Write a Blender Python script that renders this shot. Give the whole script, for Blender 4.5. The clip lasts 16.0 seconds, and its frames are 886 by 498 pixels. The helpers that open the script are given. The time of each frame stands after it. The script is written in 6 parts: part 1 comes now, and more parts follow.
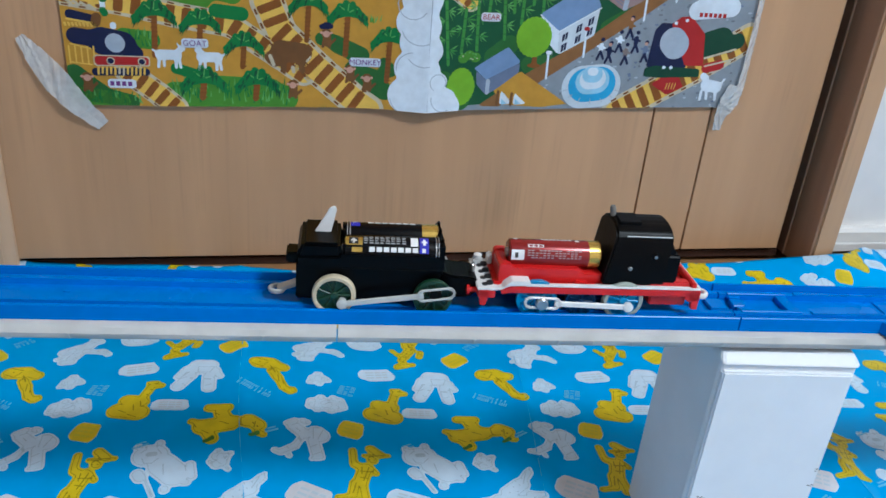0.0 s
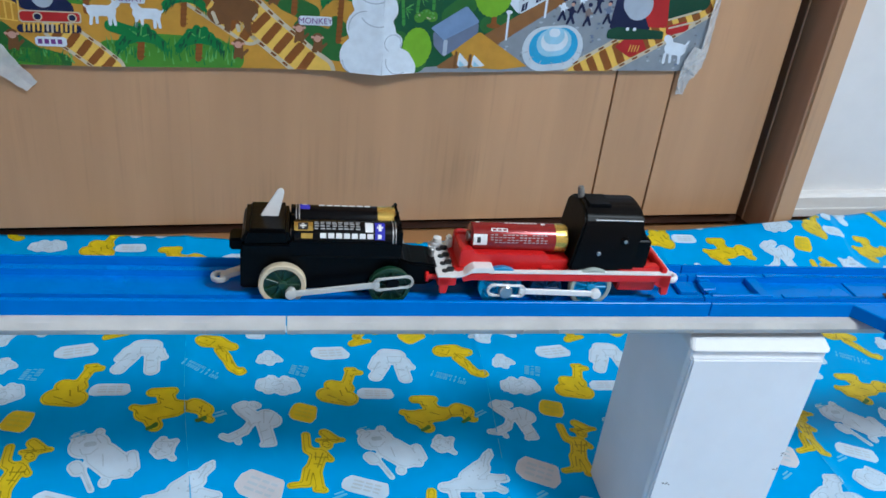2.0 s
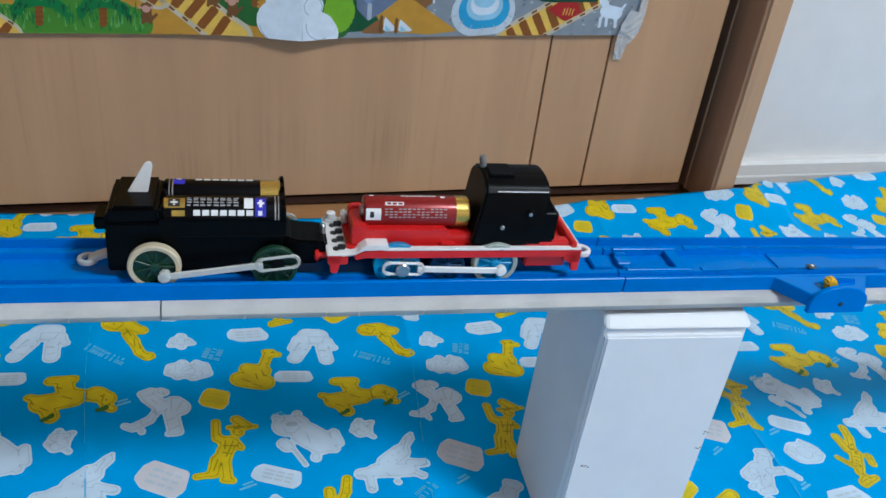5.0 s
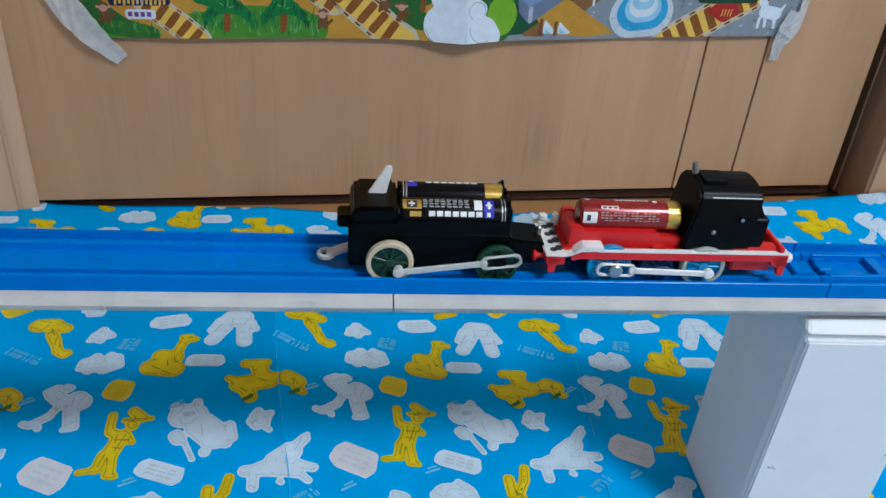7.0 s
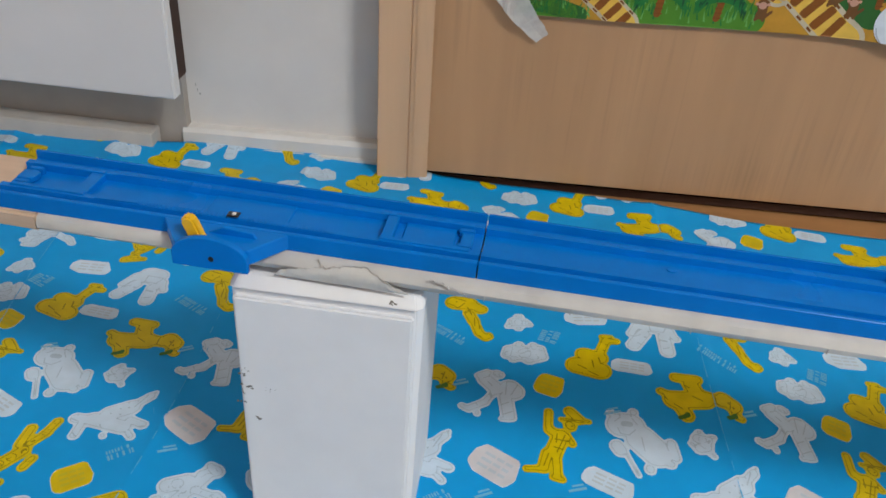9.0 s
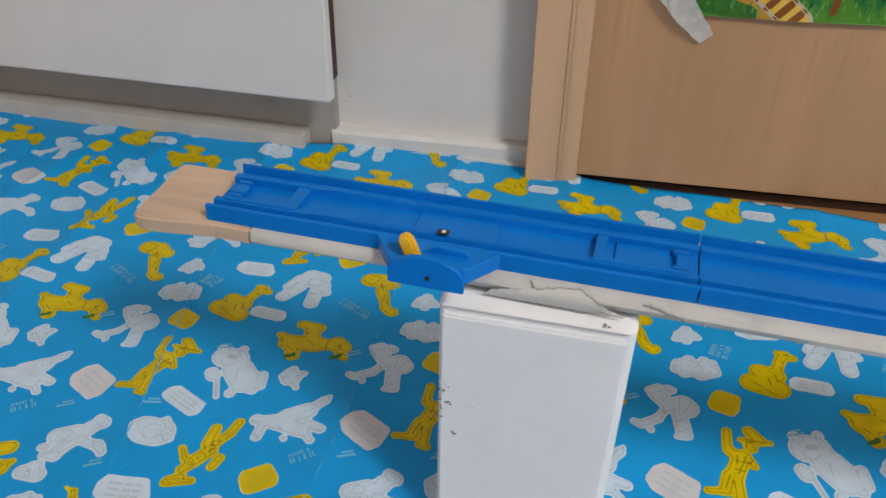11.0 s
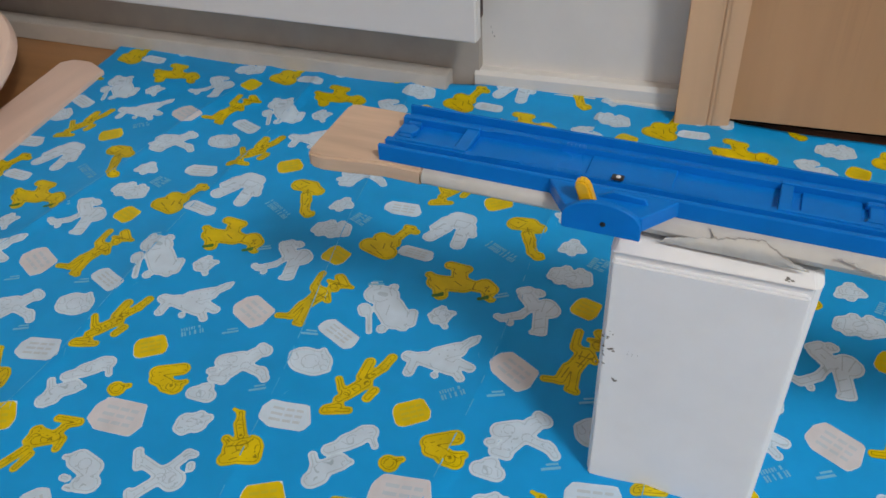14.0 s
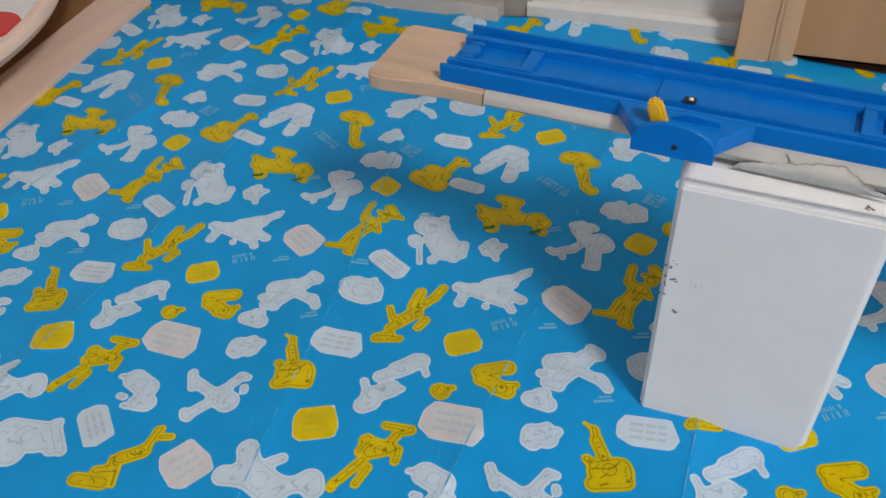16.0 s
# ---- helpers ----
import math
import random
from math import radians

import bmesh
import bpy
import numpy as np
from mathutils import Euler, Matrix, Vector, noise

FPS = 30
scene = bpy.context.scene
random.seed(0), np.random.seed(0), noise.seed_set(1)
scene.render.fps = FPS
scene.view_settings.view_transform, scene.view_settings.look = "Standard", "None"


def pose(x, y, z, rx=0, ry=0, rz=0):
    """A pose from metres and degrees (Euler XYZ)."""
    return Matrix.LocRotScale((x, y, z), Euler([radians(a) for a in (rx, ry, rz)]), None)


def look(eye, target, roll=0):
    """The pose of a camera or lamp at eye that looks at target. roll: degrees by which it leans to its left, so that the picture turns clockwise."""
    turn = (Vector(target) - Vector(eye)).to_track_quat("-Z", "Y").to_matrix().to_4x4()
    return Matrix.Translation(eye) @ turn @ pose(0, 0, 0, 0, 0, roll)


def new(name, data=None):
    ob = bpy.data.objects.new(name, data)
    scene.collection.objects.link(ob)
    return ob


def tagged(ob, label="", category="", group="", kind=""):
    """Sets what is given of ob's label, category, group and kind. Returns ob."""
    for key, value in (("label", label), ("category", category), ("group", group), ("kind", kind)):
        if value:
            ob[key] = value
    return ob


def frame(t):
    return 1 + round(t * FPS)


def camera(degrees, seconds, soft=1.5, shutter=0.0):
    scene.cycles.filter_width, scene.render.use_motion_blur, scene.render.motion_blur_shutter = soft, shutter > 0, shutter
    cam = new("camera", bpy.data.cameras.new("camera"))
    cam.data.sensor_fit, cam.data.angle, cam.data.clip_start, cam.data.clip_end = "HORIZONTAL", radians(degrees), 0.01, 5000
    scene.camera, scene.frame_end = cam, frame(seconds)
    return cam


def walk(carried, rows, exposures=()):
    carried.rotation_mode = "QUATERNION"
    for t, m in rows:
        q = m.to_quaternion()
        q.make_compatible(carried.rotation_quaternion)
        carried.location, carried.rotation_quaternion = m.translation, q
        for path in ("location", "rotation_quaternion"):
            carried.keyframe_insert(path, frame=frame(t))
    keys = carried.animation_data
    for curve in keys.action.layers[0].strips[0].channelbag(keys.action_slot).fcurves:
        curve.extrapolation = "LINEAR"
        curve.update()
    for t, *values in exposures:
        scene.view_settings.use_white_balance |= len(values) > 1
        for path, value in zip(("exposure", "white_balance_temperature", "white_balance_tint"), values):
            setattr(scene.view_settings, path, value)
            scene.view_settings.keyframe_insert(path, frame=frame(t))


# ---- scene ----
cam = camera(56.9, 16.0, soft=1.6)
PATH = [
    (0, (0.1440, -0.4866, 0.3966), (0.2328, -0.0460, 0.1776), 5.60),
    (0.5, (0.1368, -0.4810, 0.3955), (0.2264, -0.0397, 0.1782), 6.09),
    (1, (0.1388, -0.4695, 0.3930), (0.2372, -0.0311, 0.1737), 6.93),
    (1.5, (0.1473, -0.4627, 0.3986), (0.2549, -0.0311, 0.1702), 7.18),
    (2, (0.1479, -0.4540, 0.3974), (0.2638, -0.0320, 0.1558), 7.30),
    (2.5, (0.1534, -0.4539, 0.3958), (0.2717, -0.0388, 0.1435), 6.82),
    (3, (0.1530, -0.4502, 0.3921), (0.2736, -0.0371, 0.1377), 7.00),
    (3.5, (0.1587, -0.4476, 0.3928), (0.2798, -0.0344, 0.1386), 7.01),
    (4, (0.1679, -0.4405, 0.3902), (0.2964, -0.0295, 0.1362), 7.45),
    (4.2, (0.1746, -0.4381, 0.3889), (0.3103, -0.0295, 0.1346), 7.92),
    (6.5, (0.1928, -0.4361, 0.3888), (0.3136, -0.0240, 0.1327), 6.78),
    (7, (0.1260, -0.4404, 0.3960), (0.2077, -0.0229, 0.1333), 5.44),
    (7.5, (0.0686, -0.4230, 0.3819), (0.1404, -0.0055, 0.1163), 6.28),
    (8, (0.0161, -0.4201, 0.3826), (0.0688, 0.0000, 0.1166), 7.32),
    (8.5, (-0.0164, -0.4070, 0.3849), (-0.0124, 0.0099, 0.1090), 5.67),
    (9, (-0.0480, -0.3975, 0.3815), (-0.0778, 0.0127, 0.0972), 4.59),
    (9.5, (-0.0824, -0.3977, 0.3852), (-0.1383, 0.0076, 0.0978), 3.22),
    (9.7, (-0.0924, -0.3968, 0.3859), (-0.1537, 0.0071, 0.0976), 2.87),
    (11.8, (-0.1111, -0.3941, 0.3900), (-0.2110, -0.0044, 0.0930), 0.12),
    (12, (-0.1168, -0.3962, 0.3918), (-0.2223, -0.0095, 0.0928), -0.15),
    (12.5, (-0.1197, -0.3959, 0.3934), (-0.2363, -0.0167, 0.0892), -1.17),
    (13, (-0.1248, -0.3950, 0.3895), (-0.2512, -0.0222, 0.0811), -1.84),
    (13.5, (-0.1252, -0.3967, 0.3894), (-0.2610, -0.0321, 0.0753), -2.73),
    (14, (-0.1269, -0.4005, 0.3872), (-0.2699, -0.0427, 0.0685), -3.25),
    (14.5, (-0.1303, -0.4001, 0.3833), (-0.2782, -0.0501, 0.0583), -3.70),
    (15, (-0.1332, -0.4043, 0.3805), (-0.2837, -0.0601, 0.0505), -3.76),
    (15.5, (-0.1348, -0.4054, 0.3771), (-0.2887, -0.0686, 0.0412), -4.16),
    (16, (-0.1379, -0.4067, 0.3755), (-0.2937, -0.0767, 0.0337), -4.38),
]
walk(cam, [(t, look(eye, target, roll)) for t, eye, target, roll in PATH],
     [(0, 0.12, 5480, 4), (2.5, 0.12, 5460, 4), (3.5, 0.02, 5480, 4), (4.2, 0.02, 5500, 4), (6.5, -0.16, 5530, 4), (7.2, 0.02, 5560, 5), (8.0, -0.03, 5800, 7),
      (9.0, 0.03, 6550, 9), (12, 0.02, 6700, 10), (14, -0.03, 6720, 10), (16, -0.02, 6660, 10)])

# ---- light ----
world = bpy.data.worlds.new("room_air")
scene.world = world
world.use_nodes = True
world.node_tree.nodes["Background"].inputs[0].default_value = (0.85, 0.95, 1.0, 1)
world.node_tree.nodes["Background"].inputs[1].default_value = 0.05
LAMP = (1.28, -1.31, 2.2)
lamp_data = bpy.data.lights.new("ceiling_lamp_light", "AREA")
lamp_data.shape, lamp_data.size, lamp_data.energy = "DISK", 0.52, 45
lamp_data.color = (0.965, 0.98, 0.96)
lamp_light = new("ceiling_lamp_light", lamp_data)
lamp_light.matrix_world = look((LAMP[0], LAMP[1], LAMP[2] - 0.09), (LAMP[0], LAMP[1], 0))
scene.view_settings.exposure = 0.0


# ---- materials ----
def mat(name, color, rough=0.5, metal=0.0, spec=0.5, var=0.06, scale=60.0, bump=0.0, bscale=300.0, stretch=(1, 1, 1), dark=None, coat=0.0, streak=0.0):
    """A surface with two scales of colour variation and a fine relief."""
    m = bpy.data.materials.new(name)
    m.use_nodes = True
    nt = m.node_tree
    n, ln = nt.nodes, nt.links
    b = n["Principled BSDF"]
    b.inputs["Roughness"].default_value = rough
    b.inputs["Metallic"].default_value = metal
    b.inputs["Specular IOR Level"].default_value = spec
    b.inputs["Coat Weight"].default_value = coat
    b.inputs["Coat Roughness"].default_value = 0.12
    tc = n.new("ShaderNodeTexCoord")
    mp = n.new("ShaderNodeMapping")
    mp.inputs["Scale"].default_value = stretch
    ln.new(tc.outputs["Object"], mp.inputs["Vector"])
    big = n.new("ShaderNodeTexNoise")
    big.inputs["Scale"].default_value = scale * 0.12
    big.inputs["Detail"].default_value = 3
    fine = n.new("ShaderNodeTexNoise")
    fine.inputs["Scale"].default_value = scale
    fine.inputs["Detail"].default_value = 5
    for t in (big, fine):
        ln.new(mp.outputs[0], t.inputs["Vector"])
    mixf = n.new("ShaderNodeMath")
    mixf.operation = "MULTIPLY_ADD"
    mixf.inputs[1].default_value = 0.5
    ln.new(big.outputs["Fac"], mixf.inputs[0])
    half = n.new("ShaderNodeMath")
    half.operation = "MULTIPLY"
    half.inputs[1].default_value = 0.5
    ln.new(fine.outputs["Fac"], half.inputs[0])
    ln.new(half.outputs[0], mixf.inputs[2])
    ramp = n.new("ShaderNodeValToRGB")
    d = dark or tuple(c * (1 - 2.2 * var) for c in color)
    l = tuple(min(1, c * (1 + 1.2 * var)) for c in color)
    ramp.color_ramp.elements[0].position, ramp.color_ramp.elements[1].position = 0.32, 0.66
    ramp.color_ramp.elements[0].color, ramp.color_ramp.elements[1].color = (*d, 1), (*l, 1)
    ln.new(mixf.outputs[0], ramp.inputs["Fac"])
    out = ramp.outputs["Color"]
    if streak:  # sparse dark grain lines that come and go
        sm = n.new("ShaderNodeMapping")
        sm.inputs["Scale"].default_value = (1, 1, 0.02)
        ln.new(tc.outputs["Object"], sm.inputs["Vector"])
        line = n.new("ShaderNodeTexNoise")
        line.inputs["Scale"].default_value = 230
        line.inputs["Detail"].default_value = 3
        ln.new(sm.outputs[0], line.inputs["Vector"])
        zone = n.new("ShaderNodeTexNoise")
        zone.inputs["Scale"].default_value = 9
        zone.inputs["Detail"].default_value = 2
        ln.new(tc.outputs["Object"], zone.inputs["Vector"])
        both = n.new("ShaderNodeMath")
        both.operation = "MULTIPLY"
        ln.new(line.outputs["Fac"], both.inputs[0])
        ln.new(zone.outputs["Fac"], both.inputs[1])
        cut = n.new("ShaderNodeMapRange")
        cut.inputs["From Min"].default_value, cut.inputs["From Max"].default_value = 0.29, 0.50
        cut.inputs["To Max"].default_value = streak
        ln.new(both.outputs[0], cut.inputs["Value"])
        mx = n.new("ShaderNodeMix")
        mx.data_type = "RGBA"
        ln.new(cut.outputs[0], mx.inputs["Factor"])
        ln.new(out, mx.inputs["A"])
        mx.inputs["B"].default_value = (*(c * 0.45 for c in color), 1)
        out = mx.outputs["Result"]
    ln.new(out, b.inputs["Base Color"])
    rr = n.new("ShaderNodeMapRange")
    rr.inputs["To Min"].default_value, rr.inputs["To Max"].default_value = max(0.02, rough - 0.07), min(1, rough + 0.1)
    ln.new(big.outputs["Fac"], rr.inputs["Value"])
    ln.new(rr.outputs[0], b.inputs["Roughness"])
    if bump:
        bn = n.new("ShaderNodeTexNoise")
        bn.inputs["Scale"].default_value = bscale
        bn.inputs["Detail"].default_value = 4
        ln.new(mp.outputs[0], bn.inputs["Vector"])
        bp = n.new("ShaderNodeBump")
        bp.inputs["Strength"].default_value = bump
        bp.inputs["Distance"].default_value = 0.001
        ln.new(bn.outputs["Fac"], bp.inputs["Height"])
        ln.new(bp.outputs[0], b.inputs["Normal"])
    return m


M = {}
M["mat_blue"] = mat("mat_blue", (0.004, 0.325, 0.75), rough=0.34, spec=0.16, var=0.05, scale=30, bump=0.25, bscale=70)
M["mat_white"] = mat("mat_white", (0.55, 0.68, 0.82), rough=0.36, spec=0.28, var=0.06, scale=90)
M["mat_pink"] = mat("mat_pink", (0.60, 0.60, 0.65), rough=0.36, spec=0.28, var=0.06, scale=90)
M["mat_yellow"] = mat("mat_yellow", (0.66, 0.50, 0.0), rough=0.36, spec=0.28, var=0.1, scale=90)
M["mat_edge"] = mat("mat_edge", (0.62, 0.76, 0.88), rough=0.36, spec=0.28, var=0.05, scale=90)
M["mat_line"] = mat("mat_line", (0.40, 0.52, 0.64), rough=0.36, spec=0.28, var=0.08, scale=90)
M["mat_ochre"] = mat("mat_ochre", (0.28, 0.22, 0.0), rough=0.36, spec=0.28, var=0.08, scale=90)
M["mat_green"] = mat("mat_green", (0.05, 0.16, 0.02), rough=0.36, spec=0.28, var=0.1, scale=90)
M["mat_pale"] = mat("mat_pale", (0.16, 0.48, 0.74), rough=0.36, spec=0.28, var=0.05, scale=90)
M["rail_blue"] = mat("rail_blue", (0.0005, 0.172, 0.62), rough=0.24, spec=0.14, var=0.05, scale=60, bump=0.05, bscale=500)
M["black"] = mat("black_plastic", (0.0018, 0.0018, 0.0022), rough=0.34, spec=0.1, var=0.2, scale=80, bump=0.08, bscale=400)
M["red"] = mat("red_plastic", (0.62, 0.012, 0.012), rough=0.3, var=0.06, scale=80)
M["white"] = mat("white_plastic", (0.78, 0.77, 0.76), rough=0.38, var=0.05, scale=120)
M["grey"] = mat("grey_plastic", (0.52, 0.52, 0.5), rough=0.4, var=0.08, scale=120)
M["green"] = mat("green_plastic", (0.008, 0.04, 0.018), rough=0.35, var=0.1, scale=120)
M["ivory"] = mat("ivory_rubber", (0.62, 0.52, 0.36), rough=0.6, var=0.06, scale=120)
M["tyre_grey"] = mat("tyre_grey", (0.36, 0.40, 0.36), rough=0.6, var=0.06, scale=120)
M["wheel_blue"] = mat("wheel_blue", (0.016, 0.24, 0.50), rough=0.3, var=0.06, scale=120)
M["wheel_dark"] = mat("wheel_dark_blue", (0.004, 0.05, 0.16), rough=0.35, var=0.06, scale=120)
M["steel"] = mat("steel", (0.45, 0.45, 0.46), rough=0.3, metal=0.9, var=0.08, scale=200)
M["yellow"] = mat("yellow_plastic", (0.8, 0.47, 0.015), rough=0.35, var=0.05, scale=120)
M["cell_black"] = mat("cell_black", (0.002, 0.002, 0.003), rough=0.25, spec=0.15, var=0.1, scale=200)
M["cell_gold"] = mat("cell_gold", (0.62, 0.42, 0.09), rough=0.24, metal=0.75, var=0.08, scale=200)
M["cell_red"] = mat("cell_red", (0.26, 0.012, 0.012), rough=0.2, var=0.08, scale=200, metal=0.2)
M["cell_blue"] = mat("cell_blue", (0.03, 0.03, 0.42), rough=0.22, var=0.05, scale=200)
M["ink_white"] = mat("ink_white", (0.78, 0.78, 0.78), rough=0.3, var=0.04, scale=300)
M["ink_grey"] = mat("ink_grey", (0.3, 0.3, 0.31), rough=0.3, var=0.1, scale=300)
M["ink_dark"] = mat("ink_dark", (0.015, 0.015, 0.018), rough=0.3, var=0.1, scale=300)
M["box_white"] = mat("box_white", (0.79, 0.80, 0.83), rough=0.5, var=0.025, scale=40, bump=0.05, bscale=250)
M["foam"] = mat("foam_white", (0.52, 0.51, 0.495), rough=0.75, var=0.10, scale=45, bump=0.5, bscale=90)
M["card"] = mat("grey_card", (0.58, 0.565, 0.54), rough=0.8, var=0.06, scale=60, bump=0.12, bscale=400)
M["plank"] = mat("plank_wood", (0.62, 0.45, 0.33), rough=0.6, var=0.12, scale=120, stretch=(0.12, 1, 1), bump=0.15, bscale=300)
M["door"] = mat("door_wood", (0.53, 0.305, 0.158), rough=0.42, var=0.04, scale=30, stretch=(1, 1, 0.09), bump=0.05, bscale=150, dark=(0.42, 0.238, 0.120), streak=0.34)
M["frame"] = mat("frame_wood", (0.49, 0.29, 0.155), rough=0.4, var=0.05, scale=60, stretch=(1, 1, 0.05), bump=0.06, bscale=150, streak=0.3)
M["frame_light"] = mat("frame_light_wood", (0.66, 0.43, 0.265), rough=0.4, var=0.05, scale=60, stretch=(1, 1, 0.05), bump=0.06, bscale=150, streak=0.25)
M["smudge_soft"] = mat("smudge_soft", (0.42, 0.41, 0.40), rough=0.8, var=0.2, scale=300)
# the frame wood again, dimmed: shade on the jamb put into its colour
M["frame_shaded"] = mat("frame_shaded_wood", (0.40, 0.225, 0.135), rough=0.4, var=0.1, scale=60, stretch=(1, 1, 0.05), bump=0.06, bscale=150)
# dark wood of the sill; its colour also paints shade in gaps
M["sill"] = mat("sill_wood_and_gap_shade", (0.045, 0.016, 0.008), rough=0.6, var=0.15, scale=60)
M["floor"] = mat("floor_wood", (0.40, 0.20, 0.08), rough=0.3, var=0.12, scale=50, stretch=(0.05, 1, 1), bump=0.05, bscale=120)
M["wall"] = mat("wall_white", (0.72, 0.695, 0.68), rough=0.8, var=0.03, scale=25, bump=0.05, bscale=400)
M["kick_trim"] = mat("kick_trim_beige", (0.56, 0.52, 0.48), rough=0.6, var=0.05, scale=40)
# whiter than the seen wall, so the unseen surfaces bounce more light
M["bounce_white"] = mat("bounce_white", (0.86, 0.86, 0.86), rough=0.8, var=0.02, scale=25)
M["base"] = mat("baseboard_white", (0.72, 0.70, 0.68), rough=0.5, var=0.03, scale=40)
M["cabinet"] = mat("cabinet_white", (0.73, 0.715, 0.72), rough=0.45, var=0.015, scale=20)
M["kick"] = mat("kick_brown_grey", (0.40, 0.36, 0.325), rough=0.7, var=0.06, scale=40)
M["pinkboard"] = mat("pink_board", (0.80, 0.60, 0.50), rough=0.5, var=0.05, scale=60, stretch=(1, 0.1, 1))
M["tape"] = mat("tape", (0.80, 0.78, 0.76), rough=0.22, var=0.1, scale=120, bump=0.15, bscale=60)
M["tape"].node_tree.nodes["Principled BSDF"].inputs["Alpha"].default_value = 0.5
M["paper"] = mat("poster_paper", (0.70, 0.74, 0.80), rough=0.4, var=0.02, scale=60)
M["tear"] = mat("tear_brown", (0.40, 0.375, 0.345), rough=0.85, var=0.3, scale=300)
M["smoke"] = mat("smudge", (0.20, 0.19, 0.18), rough=0.8, var=0.3, scale=300)
for nm, c in dict(ochre=(0.56, 0.29, 0.035), grass=(0.085, 0.26, 0.025), leaf=(0.02, 0.19, 0.045), darkleaf=(0.015, 0.09, 0.035), trackyellow=(0.82, 0.52, 0.09), sleeper=(0.20, 0.07, 0.015), cloud=(0.74, 0.80, 0.88), lime=(0.21, 0.45, 0.02), street=(0.27, 0.30, 0.34), roofblue=(0.20, 0.30, 0.50), housewhite=(0.62, 0.68, 0.75), pool=(0.06, 0.38, 0.68), poolpale=(0.36, 0.62, 0.80), navy=(0.012, 0.016, 0.06), crimson=(0.42, 0.02, 0.02), faceg=(0.42, 0.47, 0.55), bearbrown=(0.18, 0.08, 0.025), barn=(0.22, 0.17, 0.16), earth=(0.26, 0.12, 0.04), purple=(0.18, 0.05, 0.25), bridge=(0.16, 0.20, 0.30), darkgreen=(0.012, 0.06, 0.03), pinkskin=(0.60, 0.33, 0.25), tie=(0.25, 0.085, 0.015), cream=(0.60, 0.52, 0.38), bamboo=(0.07, 0.27, 0.05), paleleaf=(0.15, 0.40, 0.10), cobblegrey=(0.17, 0.19, 0.22), pinkroof=(0.32, 0.22, 0.22), hedge=(0.035, 0.14, 0.03)).items():
    M[nm] = mat("print_" + nm, tuple(0.9 * v for v in c), rough=0.4, spec=0.25, var=0.07, scale=120)


# ---- builders ----
def part(name, bm, material, parent=None, label="", smooth=False):
    me = bpy.data.meshes.new(name)
    bm.to_mesh(me)
    bm.free()
    me.materials.append(material)
    if smooth:
        me.polygons.foreach_set("use_smooth", [True] * len(me.polygons))
        me.set_sharp_from_angle(angle=radians(38))
    ob = new(name, me)
    if parent:
        ob.parent = parent
    if label:
        ob["label"] = label
    return ob


def thing(name, m, label, category, group="", kind=""):
    e = new(name)
    e.matrix_world = m
    return tagged(e, label, category, group, kind)


def cuboid(bm, x0, x1, y0, y1, z0, z1, bevel=0.0, seg=2):
    tmp = bmesh.new()
    bmesh.ops.create_cube(tmp, size=1)
    for v in tmp.verts:
        v.co = Vector(((x0 + x1) / 2 + v.co.x * (x1 - x0), (y0 + y1) / 2 + v.co.y * (y1 - y0), (z0 + z1) / 2 + v.co.z * (z1 - z0)))
    if bevel:
        bmesh.ops.bevel(tmp, geom=tmp.edges[:], offset=bevel, segments=seg, affect="EDGES")
    merge(bm, tmp)
    return bm


def merge(bm, tmp):
    me = bpy.data.meshes.new("tmp")
    tmp.to_mesh(me)
    tmp.free()
    bm.from_mesh(me)
    bpy.data.meshes.remove(me)


def box(x0, x1, y0, y1, z0, z1, bevel=0.0, seg=2):
    return cuboid(bmesh.new(), x0, x1, y0, y1, z0, z1, bevel, seg)


def prism(points, depth, axis="y", at=0.0, bevel=0.0, seg=2):
    """A closed outline of (a, b) points pushed through along an axis from at to at + depth. Axis y: (x, z); x: (y, z); z: (x, y)."""
    bm = bmesh.new()
    put = {"y": lambda a, b, d: (a, d, b), "x": lambda a, b, d: (d, a, b), "z": lambda a, b, d: (a, b, d)}[axis]
    f = bm.faces.new([bm.verts.new(put(a, b, at)) for a, b in points])
    r = bmesh.ops.extrude_face_region(bm, geom=[f])
    d = {"y": (0, depth, 0), "x": (depth, 0, 0), "z": (0, 0, depth)}[axis]
    bmesh.ops.translate(bm, verts=[g for g in r["geom"] if isinstance(g, bmesh.types.BMVert)], vec=d)
    bmesh.ops.recalc_face_normals(bm, faces=bm.faces[:])
    if bevel:
        bmesh.ops.bevel(bm, geom=bm.edges[:], offset=bevel, segments=seg, affect="EDGES", clamp_overlap=True)
    return bm


def lathe(profile, m=Matrix(), n=40, caps=True):
    """A body turned about local z from (radius, height) points; m places it."""
    bm = bmesh.new()
    rings = []
    for r, h in profile:
        rings.append([bm.verts.new((r * math.cos(2 * math.pi * k / n), r * math.sin(2 * math.pi * k / n), h)) for k in range(n)])
    for a, b in zip(rings, rings[1:]):
        for k in range(n):
            bm.faces.new((a[k], a[(k + 1) % n], b[(k + 1) % n], b[k]))
    if caps:
        bm.faces.new(rings[0][::-1])
        bm.faces.new(rings[-1])
    else:
        for k in range(n):
            bm.faces.new((rings[-1][k], rings[-1][(k + 1) % n], rings[0][(k + 1) % n], rings[0][k]))
    bmesh.ops.recalc_face_normals(bm, faces=bm.faces[:])
    bm.transform(m)
    return bm


